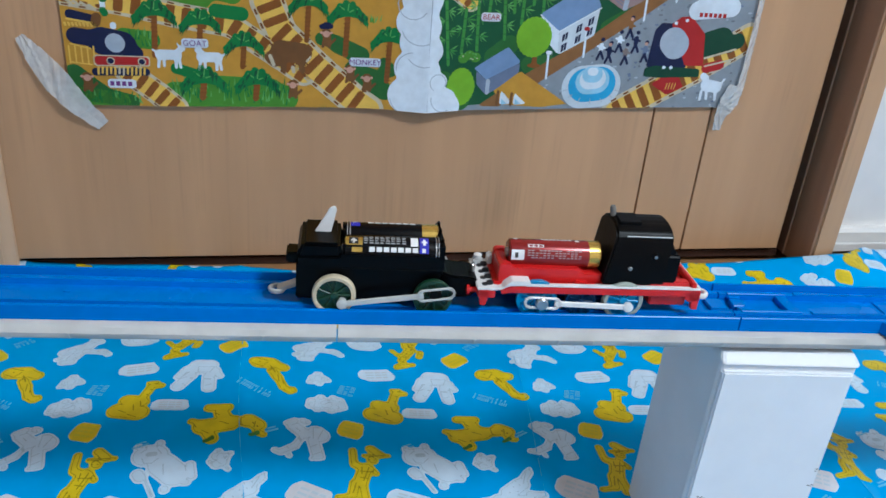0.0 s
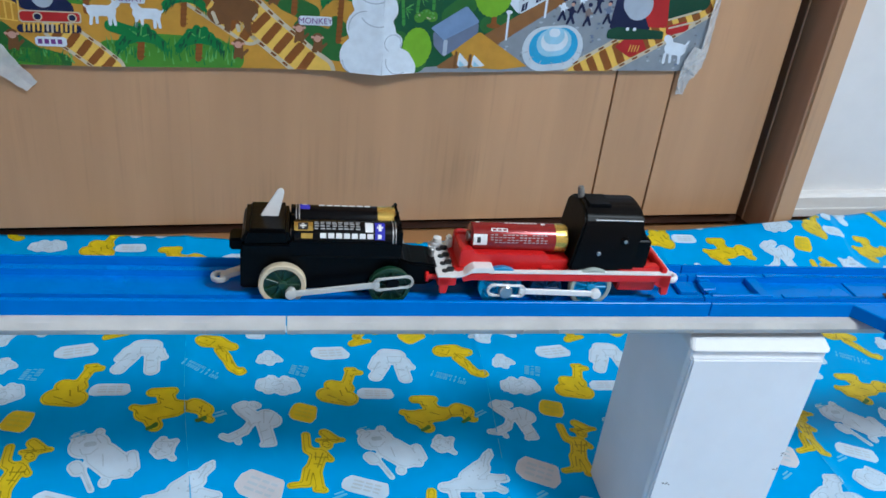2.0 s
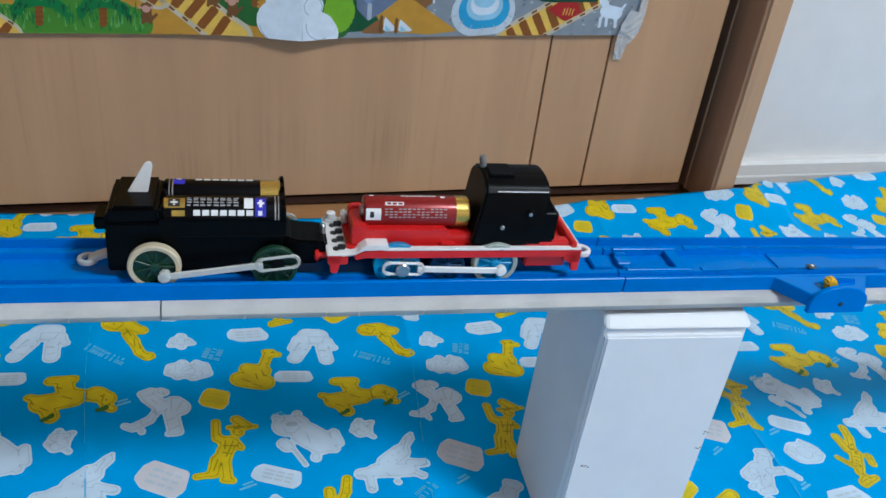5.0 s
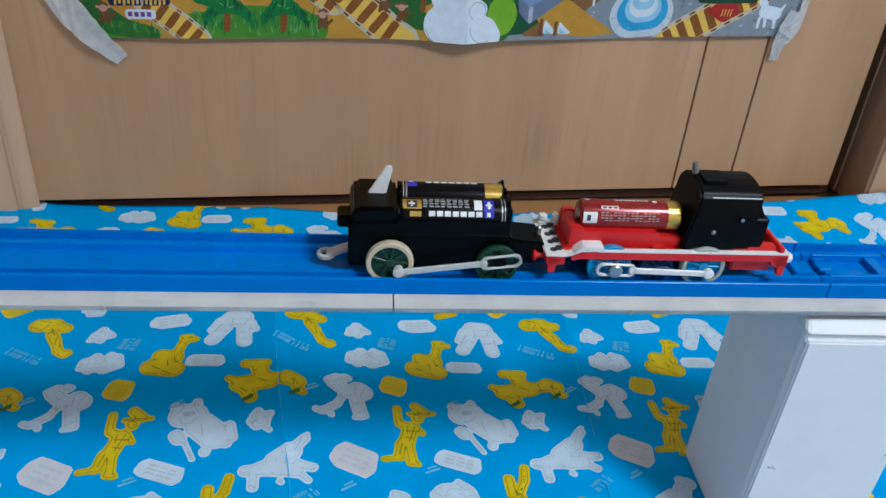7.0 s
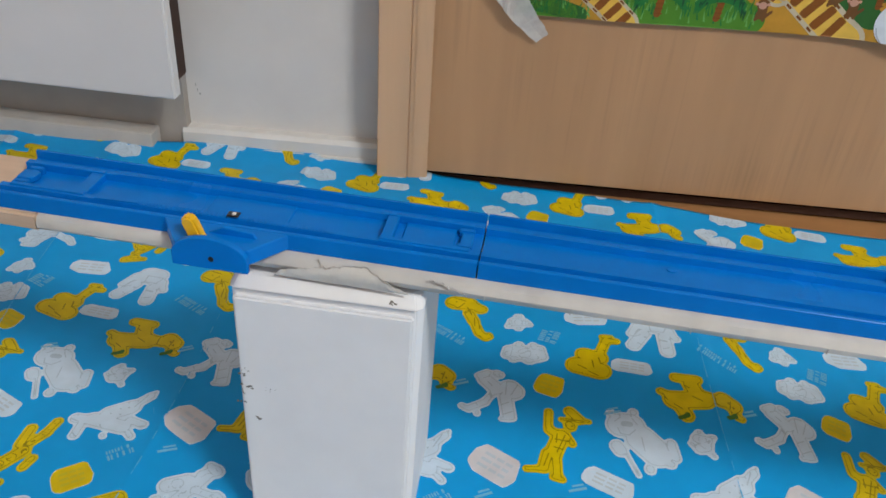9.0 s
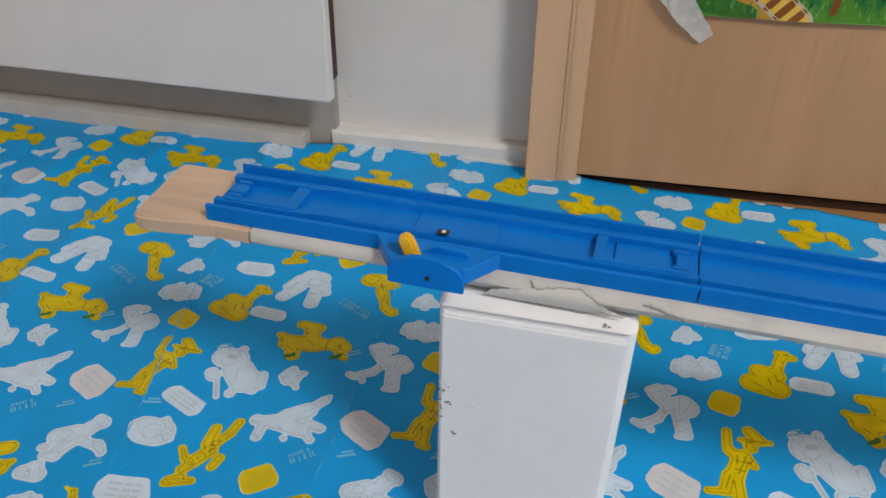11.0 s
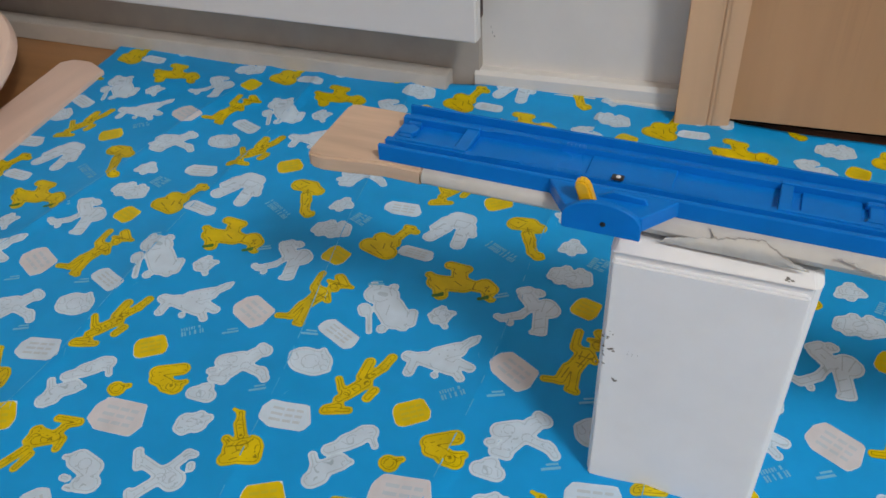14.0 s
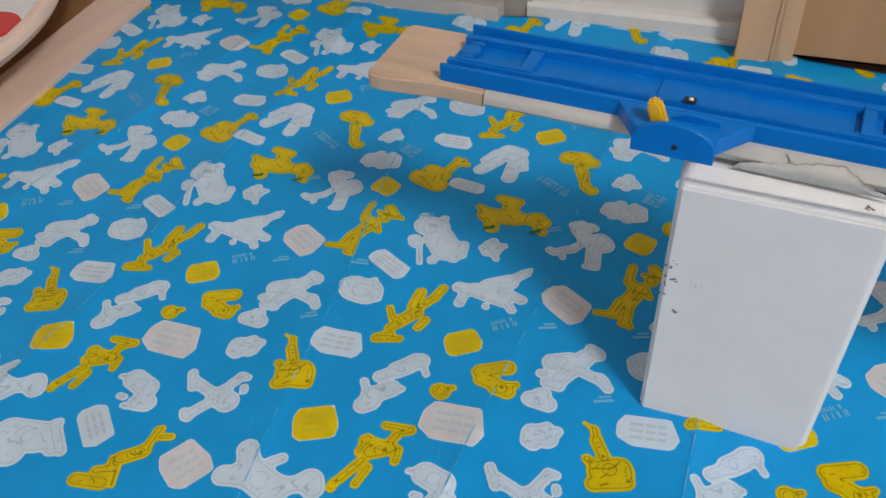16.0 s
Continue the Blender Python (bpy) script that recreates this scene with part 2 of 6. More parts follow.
# ---- flat printed shapes ----
def field(prims, k):
    """A rounded union of round-ended strokes (x1, y1, x2, y2, r), as a function on arrays."""
    def f(x, y):
        d = np.full(np.shape(x), 1e3)
        for x1, y1, x2, y2, r in prims:
            dx, dy = x2 - x1, y2 - y1
            q = dx * dx + dy * dy
            t = np.clip(((x - x1) * dx + (y - y1) * dy) / q, 0, 1) if q > 1e-9 else 0.0
            e = np.hypot(x - x1 - t * dx, y - y1 - t * dy) - r
            h = np.clip(0.5 + 0.5 * (d - e) / k, 0, 1)
            d = d * (1 - h) + e * h - k * h * (1 - h)
        return d
    return f


def filled(f, lo, hi, step):
    """Corners and faces of the part of the plane where f is below zero."""
    xs = np.arange(lo[0], hi[0] + step, step)
    ys = np.arange(lo[1], hi[1] + step, step)
    gx, gy = np.meshgrid(xs, ys, indexing="ij")
    v = f(gx, gy)
    verts, faces, seen = [], [], {}

    def vid(key, p):
        if key not in seen:
            seen[key] = len(verts)
            verts.append(p)
        return seen[key]

    inside = v < 0
    some = inside[:-1, :-1] | inside[1:, :-1] | inside[:-1, 1:] | inside[1:, 1:]
    for i, j in zip(*np.nonzero(some)):
        ring = ((i, j), (i + 1, j), (i + 1, j + 1), (i, j + 1))
        poly = []
        for a, b in zip(ring, ring[1:] + ring[:1]):
            if inside[a]:
                poly.append(vid(a, (gx[a], gy[a])))
            if inside[a] != inside[b]:
                t = v[a] / (v[a] - v[b])
                poly.append(vid((a, b) if a < b else (b, a), (gx[a] + t * (gx[b] - gx[a]), gy[a] + t * (gy[b] - gy[a]))))
        if len(poly) > 2:
            faces.append(poly)
    return np.array(verts).reshape(-1, 2), faces


def strokes(prims, k=1.5, step=1.0, offset=0.0):
    p = np.array(prims, float)
    lo = np.minimum(p[:, 0:2], p[:, 2:4]).min(0) - p[:, 4].max() - abs(offset) - 2 * step - k
    hi = np.maximum(p[:, 0:2], p[:, 2:4]).max(0) + p[:, 4].max() + abs(offset) + 2 * step + k
    f = field(prims, k)
    return filled(lambda x, y: f(x, y) + offset, lo, hi, step)


def line_art(prims, k, step, seed, freq, art=()):
    """Thin contour and doodle lines inside a printed figure."""
    p = np.array(prims, float)
    lo = np.minimum(p[:, 0:2], p[:, 2:4]).min(0) - p[:, 4].max()
    hi = np.maximum(p[:, 0:2], p[:, 2:4]).max(0) + p[:, 4].max()
    f = field(prims, k)
    rnd = np.random.RandomState(seed)
    waves = [(rnd.uniform(-1, 1, 2) * freq, rnd.uniform(0, 6.28)) for _ in range(5)]

    big = max(prims, key=lambda q: q[4])
    cx, cy = (big[0] + big[2]) / 2, (big[1] + big[3]) / 2

    def g(x, y):
        d = f(x, y)
        rim = np.abs(d + 1.35) - 0.24
        for q in prims:  # a fold where one limb lies over another
            if q[4] < 3.6:
                e = field([q], 1.0)(x, y)
                rim = np.minimum(rim, np.maximum(np.abs(e + 0.3) - 0.26, d + 2.2))
        doodle = sum(np.sin(x * w[0] + y * w[1] + ph) for w, ph in waves)
        broken = sum(np.sin(1.7 * (x * w[1] - y * w[0]) + ph) for w, ph in waves[:3])
        lines = np.maximum(np.maximum(np.abs(doodle) / (freq * 1.6) - 0.3, d + 2.2), -0.3 - broken)
        if art:  # the figure's own drawing
            return np.minimum(np.abs(d + 1.2) - 0.24, np.maximum(field(art, 0.05)(x, y), d + 0.9))
        belt = np.maximum(np.abs(np.hypot(x - cx, y - cy) - 0.55 * big[4]) - 0.26, d + 2.4) if big[4] > 4 else rim
        return np.minimum(np.minimum(rim, lines), np.maximum(belt, broken - 1.2))
    return filled(g, lo, hi, step)


def outline(points):
    """Signed distance to a closed outline, below zero inside."""
    p = np.array(points, float)

    def f(x, y):
        d = np.full(np.shape(x), 1e9)
        odd = np.zeros(np.shape(x), bool)
        for (ax_, ay), (bx_, by) in zip(p, np.roll(p, -1, 0)):
            ex, ey = bx_ - ax_, by - ay
            t = np.clip(((x - ax_) * ex + (y - ay) * ey) / max(ex * ex + ey * ey, 1e-12), 0, 1)
            d = np.minimum(d, np.hypot(x - ax_ - t * ex, y - ay - t * ey))
            cross = (ay > y) != (by > y)
            odd ^= cross & (x < (bx_ - ax_) * (y - ay) / (by - ay if by != ay else 1e-12) + ax_)
        return np.where(odd, -d, d)
    return f

# ---- room ----
WALL = pose(0, 0.268, 0, 0, -0.6, 1.718)  # along the door wall: x to the right, y into the wall
FLOOR_Z = -0.004


def setting(name, bm, material, m=Matrix(), label="", category="", smooth=False):
    ob = part(name, bm, material, None, "", smooth)
    ob.matrix_world = m
    return tagged(ob, label, category, kind="structure")


floor = setting("floor", box(-1.6, 3.4, -3.1, 0.6, -0.05, FLOOR_Z), M["floor"], Matrix(), "brown wooden floorboards beside the play mat", "floor")
# unseen ceiling and walls, added to close the room and reflect fill light
ceiling = setting("ceiling", box(-1.6, 3.4, -3.1, 0.6, 2.42, 2.5), M["bounce_white"], Matrix(), "plain white ceiling", "ceiling")
wall_behind = setting("wall_south", box(-1.6, 3.4, -3.1, -3.0, FLOOR_Z, 2.42), M["bounce_white"], Matrix(), "plain white wall behind the camera", "wall")
wall_west = setting("wall_west", box(-1.6, -1.5, -3.0, 0.33, FLOOR_Z, 2.42), M["bounce_white"], Matrix(), "plain white side wall", "wall")
wall_east = setting("wall_east", box(3.3, 3.4, -3.0, 0.5, FLOOR_Z, 2.42), M["bounce_white"], Matrix(), "plain white side wall", "wall")
wall_left = setting("wall_north", box(-0.3555, -0.1634, 0.031, 0.15, FLOOR_Z, 2.42), M["wall"], WALL, "off-white painted wall beside the wooden door", "wall")
setting("wall_north_left", box(-1.6, -0.3557, 0.11, 0.15, FLOOR_Z, 2.42), M["wall"], WALL, "off-white painted wall behind the cabinets", "wall")
smudge = bmesh.new()
for x, z, w_, h_ in ((-0.3375, 0.0515, 0.0014, 0.0018), (-0.3390, 0.0545, 0.0005, 0.0030), (-0.3402, 0.0600, 0.0004, 0.0028)):
    cuboid(smudge, x, x + w_, 0.0306, 0.0312, z, z + h_)
part("smudge", smudge, M["smudge_soft"], wall_left, "faint grey smudge")
wall_right = setting("wall_north_right", box(0.7415, 3.4, 0.031, 0.15, FLOOR_Z, 2.42), M["wall"], WALL, "off-white painted wall beside the wooden door", "wall")
wall_over = setting("wall_north_top", box(-0.1634, 0.7415, 0.031, 0.15, 2.08, 2.42), M["wall"], WALL, "off-white wall over the wooden door", "wall")


def skirting(points_x, y, h=0.032):
    x0, x1 = points_x
    prof = [(y, FLOOR_Z), (y - 0.013, FLOOR_Z), (y - 0.013, h - 0.004), (y - 0.010, h), (y, h)]
    return prism(prof, x1 - x0, "x", x0)


setting("baseboard", skirting((-0.3535, -0.1636), 0.031, 0.0215), M["base"], WALL, "white baseboard along the wall", "baseboard")
setting("baseboard_right", skirting((0.7417, 3.29), 0.031, 0.0235), M["base"], WALL, "white baseboard along the wall", "baseboard")
setting("trim", box(-0.3535, -0.1638, 0.0145, 0.0178, FLOOR_Z, 0.0065, 0.0008), M["base"], WALL, "thin white trim strip along the baseboard", "trim")
setting("trim_right", box(0.7419, 3.29, 0.0145, 0.0178, FLOOR_Z, 0.0065, 0.0008), M["base"], WALL, "thin white trim strip along the baseboard", "trim")

# wooden door of three boards with narrow joints, hung over a dark sill
door = thing("door_1", WALL, "light wooden sliding door with vertical joints, closed", "door", kind="structure")
for x0, x1 in ((-0.118, 0.5066), (0.5085, 0.5705), (0.5724, 0.6925)):
    part("door_board", box(x0, x1, 0.0, 0.03, 0.0095, 2.04, 0.0006, 1), M["door"], door)
part("door_backing", box(-0.118, 0.6925, 0.004, 0.028, 0.0098, 2.03), M["sill"], door, "dark joint between the boards")
setting("door_sill", box(-0.118, 0.70, 0.008, 0.06, FLOOR_Z, 0.0035), M["sill"], WALL, "dark brown door sill", "sill")
# added near-black panel: the shade behind the door as colour
setting("door_recess", box(-0.118, 0.70, 0.05, 0.06, FLOOR_Z, 2.05), M["sill"], WALL, "dark panel standing in for the shade behind the door", "trim")

frame_l = thing("door_frame_left", WALL, "light wooden door frame post beside the door", "door frame", kind="structure")
part("outer_post", box(-0.163, -0.1352, -0.0050, 0.12, FLOOR_Z, 2.06, 0.0008), M["frame_light"], frame_l)
part("inner_post", box(-0.1353, -0.1166, -0.0036, -0.0004, FLOOR_Z, 2.06, 0.0010), M["frame_light"], frame_l)
part("bead", box(-0.1312, -0.1290, -0.0044, -0.0030, FLOOR_Z, 2.06, 0.0006), M["frame_light"], frame_l)
frame_r = thing("door_frame_right", WALL, "brown wooden door frame post standing proud of the wall", "door frame", kind="structure")
part("jamb", box(0.7120, 0.7153, -0.0330, 0.0600, FLOOR_Z, 2.06, 0.0006), M["frame_shaded"], frame_r, "brown side of the post, its shade put into the colour")
# paler wood paints the bead's highlight against the shaded jamb
part("bead", box(0.7104, 0.7121, 0.0100, 0.0128, FLOOR_Z, 2.06, 0.0005), M["frame_light"], frame_r)
part("corner_bead", box(0.7146, 0.7156, -0.0346, -0.0332, FLOOR_Z, 2.06, 0.0004), M["frame"], frame_r)
part("outer_post", box(0.7155, 0.7405, -0.034, 0.12, FLOOR_Z, 2.06, 0.0014), M["frame"], frame_r)
setting("door_frame_top", box(-0.163, 0.7405, -0.003, 0.10, 2.061, 2.078, 0.001), M["frame"], WALL, "light wooden door frame head", "door frame")

# ceiling lamp
lamp = thing("ceiling_lamp", pose(*LAMP), "round white ceiling lamp, switched on", "lamp")
glow = bpy.data.materials.new("lamp_glow")
glow.use_nodes = True
glow.node_tree.nodes["Principled BSDF"].inputs["Emission Color"].default_value = (1, 0.97, 0.92, 1)
glow.node_tree.nodes["Principled BSDF"].inputs["Emission Strength"].default_value = 9
part("base_plate", lathe([(0.12, 0.22), (0.21, 0.215), (0.22, 0.19), (0.21, 0.185)]), M["white"], lamp, smooth=True)
part("rim", lathe([(0.22, 0.184), (0.29, 0.17), (0.32, 0.10), (0.315, 0.0), (0.29, -0.02)], n=48), glow, lamp, "glowing white rim", True)
part("diffuser", lathe([(0.288, -0.021), (0.25, -0.05), (0.1, -0.065)]), glow, lamp, "glowing white diffuser", True)


# ---- cabinets on the left ----
def cabinet(x0, x1):
    c = thing("cabinet", pose(x0, 0.234, 0.066), "white cabinet with a smooth flat front above a toe kick", "cabinet", "row of cabinets")
    part("body", box(0.002, x1 - x0 - 0.034, 0.0135, 0.33, 0.002, 0.75, 0.001), M["cabinet"], c)
    part("front_panel", box(0.0015, x1 - x0 - 0.0015, 0.0, 0.013, 0.0, 0.75, 0.002, 3), M["cabinet"], c)
    return c


cabinet(-0.773, -0.336)
cabinet(-1.213, -0.776)
setting("toe_kick", box(-1.3, -0.3500, 0.278, 0.30, FLOOR_Z, 0.068), M["kick"], Matrix(), "brown-grey recessed toe kick under the cabinets", "toe kick")
# added dark strip: paints the shade in the open gap beside the cabinet
setting("gap_shade", box(-0.3690, -0.3490, 0.272, 0.296, 0.0690, 0.80), M["sill"], Matrix(), "dark narrow strip standing in for the shade between cabinet and wall", "trim")
setting("toe_kick_trim", box(-1.3, -0.377, 0.2575, 0.2775, FLOOR_Z, 0.017, 0.001), M["kick_trim"], Matrix(), "pale trim strip along the toe kick", "trim")

# ---- play mat ----
CREASES = ((0.104, -0.06), (0.3285, 0.09), (-0.122, 0.02), (-0.381, -0.15), (-0.509, 0.0), (-0.608, 0.18), (-0.232, 0.02), (0.56, 0.03), (0.79, 0.0))


def smooth_step(a, b, x):
    t = np.clip((x - a) / (b - a), 0, 1)
    return t * t * (3 - 2 * t)


def mat_back(x):
    """The mat's back edge."""
    y = 0.268 + 0.014 * smooth_step(-0.40, -0.30, x) - 0.012 * smooth_step(-0.17, -0.10, x)
    y = y - 0.0195 * smooth_step(-0.06, 0.16, x) + 0.003 * smooth_step(0.55, 0.66, x) + 0.014 * smooth_step(0.742, 0.79, x) + 0.15 * np.clip(x - 0.76, 0, 0.4)
    return y + 0.0012 * np.sin(x * 23.0) + 0.0008 * np.sin(x * 57.0 + 1)


def mat_z(x, y):
    """The mat's uneven height."""
    z = 0.0006 * np.sin(x * 9.0 + 1.0) * np.sin(y * 11.0) + 0.0004 * np.sin(x * 31.0 + y * 17.0)
    for cx, slant in CREASES:
        d = x - cx - slant * (y - 0.05) - 0.002 * np.sin(y * 24 + cx * 40)
        z = z + (0.0036 + 0.0008 * np.sin(y * 19 + cx * 60)) * np.exp(-np.abs(d) / 0.023) + 0.0006 * np.clip(1 - np.abs(d) / 0.0042, 0, 1) * np.sin(y * 41 + cx * 90) - 0.0005 * np.exp(-((d - 0.011) / 0.006) ** 2)
    z = z + 0.004 * np.exp(-((mat_back(x) - y) / 0.02) ** 2) * (0.5 + 0.5 * np.sin(x * 14.0))
    d = mat_back(x) - y
    z = z + np.interp(x, (0.42, 0.574, 0.661, 0.74, 0.81, 0.95), (0, 0.0088, 0.0170, 0.0275, 0.0215, 0.0205)) * np.exp(-(d / 0.05) ** 2)
    swell = np.interp(x, (-0.30, -0.2, -0.05, 0.05, 0.10, 0.15, 0.21, 0.26), (0, 0.5, 5, 11, 10.5, 7, 1.5, 0))
    z = z + 0.001 * swell * np.interp(y, (-0.30, -0.13, -0.05, 0.0, 0.05, 0.10, 0.20), (0, 0.2, 0.5, 1.0, 1.15, 1.0, 0))
    return z


MX0, MX1, MY0 = -0.7445, 1.45, -0.95
play_mat = thing("play_mat", pose(0, 0, 0), "bright blue vinyl play mat printed with white and yellow figures, creased", "play mat")
nx, ny = 1150, 230
ax = np.linspace(MX0, MX1, nx)
ty = np.linspace(0, 1, ny) ** 0.7
gx = np.repeat(ax[:, None], ny, 1)
gy = MY0 + (mat_back(gx) - MY0) * ty[None, :]
gx = gx - 0.012 * smooth_step(-0.1, 0.27, gy) * (1 - smooth_step(-0.7, -0.2, gx))
gz = mat_z(gx, gy)
ids = np.arange(nx * ny).reshape(nx, ny)
quads = np.stack([ids[:-1, :-1], ids[1:, :-1], ids[1:, 1:], ids[:-1, 1:]], -1).reshape(-1, 4)
me = bpy.data.meshes.new("sheet")
me.from_pydata(np.stack([gx, gy, gz], -1).reshape(-1, 3).tolist(), [], quads.tolist())
me.polygons.foreach_set("use_smooth", [True] * len(me.polygons))
me.materials.append(M["mat_blue"])
sheet = new("sheet", me)
sheet.parent = play_mat
solid = sheet.modifiers.new("thickness", "SOLIDIFY")
solid.thickness, solid.offset = 0.0015, -1

# printed figures: strokes in millimetres, as they lie on the mat
FIG = {}


def figure(name, color, x, y, prims, k=2.2, turn=0.0, art=()):
    FIG[name] = (color, x, y, prims, k, turn, art)


P_X, P_Y, SKEW = 0.186, 0.218, -0.0115
figure("dog", "yellow", 0.098, 0.001, [(-15, 17, -2, 16, 4.2), (-6, 11, -3, 3, 5.7), (-26, 3, -19, 0, 3.1), (-18, -3, 1, -1, 7.5), (-14, -9, -11, -15, 4.9), (2, 1, 12, 0, 5.1), (15, 3, 20, -1, 6.4), (20, -8, 24, -10, 3.1)], k=1.7,
       art=[(-13.4, 13.0, -7.4, 8.2, 0.38), (-6.2, 1.1, -0.1, -2.3, 0.38), (8.3, 3.4, 8.5, -3.1, 0.4), (8.5, -3.1, 13.2, -4.5, 0.4), (18.6, 2.4, 17.7, -4.0, 0.4), (-25.4, 1.1, -22.5, -3.7, 0.38), (16.9, 0.7, 17.1, 0.2, 0.66), (20.0, -2.4, 20.2, -2.9, 0.66), (-18.2, -6.8, -13.3, -10.0, 0.38)])
figure("boy", "white", 0.151, -0.011, [(-11, 15, -6, 18, 3.4), (0, 18, 2, 17, 3.4), (-7, 12, 1, 4, 5.5), (9, 6, 12, 3, 7.2), (7, -2, 10, -17, 4.8), (6, -20, 13, -19, 2.1), (-1, 1, -6, -8, 2.8), (-6, -8, -15, -14, 3.2), (-20, -13, -16, -15, 2.6), (-10, -17, -10, -18, 2.1)], k=1.1,
       art=[(-8.3, 13.0, -0.7, 17.0, 0.38), (-5.3, 9.9, -2.3, 6.8, 0.4), (7.1, 11.5, 15.0, 10.7, 0.38), (7.1, 11.5, 7.0, -0.1, 0.38), (15.0, 10.7, 10.4, -0.4, 0.38), (-3.9, 1.0, -0.9, -4.3, 0.99), (4.3, -9.2, 9.6, -6.2, 0.38), (6.8, -16.5, 12.1, -13.6, 0.38), (-12.5, -7.5, -10.4, -11.2, 0.38), (1.4, 17.7, 2.5, 14.7, 0.38)])
figure("guitar", "yellow", 0.031, 0.030, [(-13, -9, 2, -13, 7.8), (-8, 2, 2, -1, 6.2), (3, 5, 7, 17, 3.7), (5, 21, 10, 21, 2.5), (9, 17, 14, 17, 2.9)], k=1.7,
       art=[(-12.5, -8.9, -6.7, -12.3, 0.4), (-5.4, -14.3, 0.9, -17.8, 0.4), (-2.9, -4.0, -1.9, -9.9, 0.46), (1.5, -0.5, 2.7, -6.5, 0.46), (-9.8, -16.3, -7.6, -18.8, 0.46), (4.8, 7.2, 8.3, 4.8, 0.4), (6.7, 13.1, 9.6, 10.8, 0.4), (-3.4, -19.2, -0.6, -20.4, 0.4), (10.6, 20.0, 11.8, 18.8, 0.46)])
figure("cloud", "white", 0.168, 0.029, [(-6, 0, 7, -1, 8), (-12, -3, -11, 3, 3.5), (11, 5, 13, -3, 3.8), (-4, 8, -3, 8, 3), (6, 8, 7, 7, 3.2), (3, -8, 5, -8, 2.6), (-7, -7, -6, -7, 2.8)], k=1.2)
figure("astro", "white", 0.071, 0.058, [(-1, 15, 6, 14, 8.0), (-8, 10, 11, 6, 5.5), (-11, 8, -15, -1, 3.4), (12, 6, 16, -2, 3.4), (-6, 1, -14, -13, 5.3), (8, -1, 9, -16, 5.3)], k=1.7,
       art=[(-1.2, 12.7, 11.0, 11.7, 0.4), (-1.2, 12.7, -1.0, 5.1, 0.38), (11.0, 11.7, 8.1, 4.4, 0.38), (-1.0, 5.1, 8.1, 4.4, 0.38), (-5.5, -3.0, 9.2, -5.3, 0.86), (0.6, 2.8, -0.2, -2.4, 0.38), (-11.0, -9.8, -7.6, -12.7, 0.38), (6.2, -13.4, 10.7, -11.7, 0.38), (-12.7, -3.5, -8.4, -0.7, 0.38), (11.0, -2.3, 13.1, -5.6, 0.38)])
figure("giraffe", "yellow", 0.126, 0.063, [(-10, 15, -1, 15, 7.7), (2, 14, 9, 10, 5.2), (1, 4, 5, -4, 4.4), (5, -4, 9, -14, 3.7), (10, -17, 15, -21, 3.7), (17, -18, 18, -20, 2.4)], k=1.7,
       art=[(-11.9, 20.8, -2.7, 17.8, 0.4), (-14.9, 13.0, -7.4, 9.0, 0.38), (-7.4, 9.0, -3.2, 15.5, 0.38), (-9.4, 16.0, -9.2, 15.4, 0.53), (-0.7, 10.7, 3.0, 2.5, 0.46), (5.3, -1.0, 6.3, -9.9, 0.38), (8.8, -2.4, 9.8, -12.3, 0.38), (2.2, 8.2, -1.5, 4.0, 0.38), (10.7, -19.9, 14.3, -24.5, 0.4)])
figure("puff", "white", 0.163, 0.061, [(-3, 0, 3, 0, 5.2), (-7, -5, -6, -5, 2.7), (7, -1, 8, -2, 2.5), (-1, 7, 1, 7, 2.5), (0, -7, 1, -7, 2.5)])
figure("bear", "white", 0.058, -0.040, [(-13, 13, -7, 13, 9.5), (-19, 21, -19, 21, 3.2), (-5, 23.5, -5, 23.5, 3.2), (-1, 4, 8, -5, 10.4), (17, 3, 19, -7, 3.6), (3, -17, 3, -18, 3.4), (15, -12, 16, -12, 3.2), (-16, -3, -14, -6, 4.6), (-11, -7, -4, -23, 1.7)], k=1.1,
       art=[(-11.3, 13.9, -7.5, 13.9, 1.98), (-13.9, 20.6, -13.6, 20.1, 0.66), (-6.8, 20.7, -6.6, 20.3, 0.66), (-15.2, 10.5, -13.4, 6.2, 0.38), (-13.4, 6.2, -8.3, 5.7, 0.38), (-8.3, 5.7, -4.2, 10.2, 0.38), (-16.9, 15.3, -13.2, 18.8, 0.38), (-6.0, 18.5, -3.0, 14.3, 0.38), (-0.7, 4.8, 0.7, -4.7, 0.38), (12.7, 6.3, 15.0, -2.2, 0.38), (0.9, -12.7, 6.8, -14.5, 0.38), (-11.0, -9.4, -5.0, -21.7, 0.38), (-20.2, 21.2, -18.3, 22.8, 0.38)])
figure("spark", "white", 0.0945, -0.034, [(-3, 3, 3, 2, 4.2), (-2, -4, 2, -3, 4.2), (5, -8, 6, -9, 2.0), (-2, 8, -1, 8, 2.0), (6, 5, 7, 5, 2.0), (-7, -1, -6, -2, 2.0)])
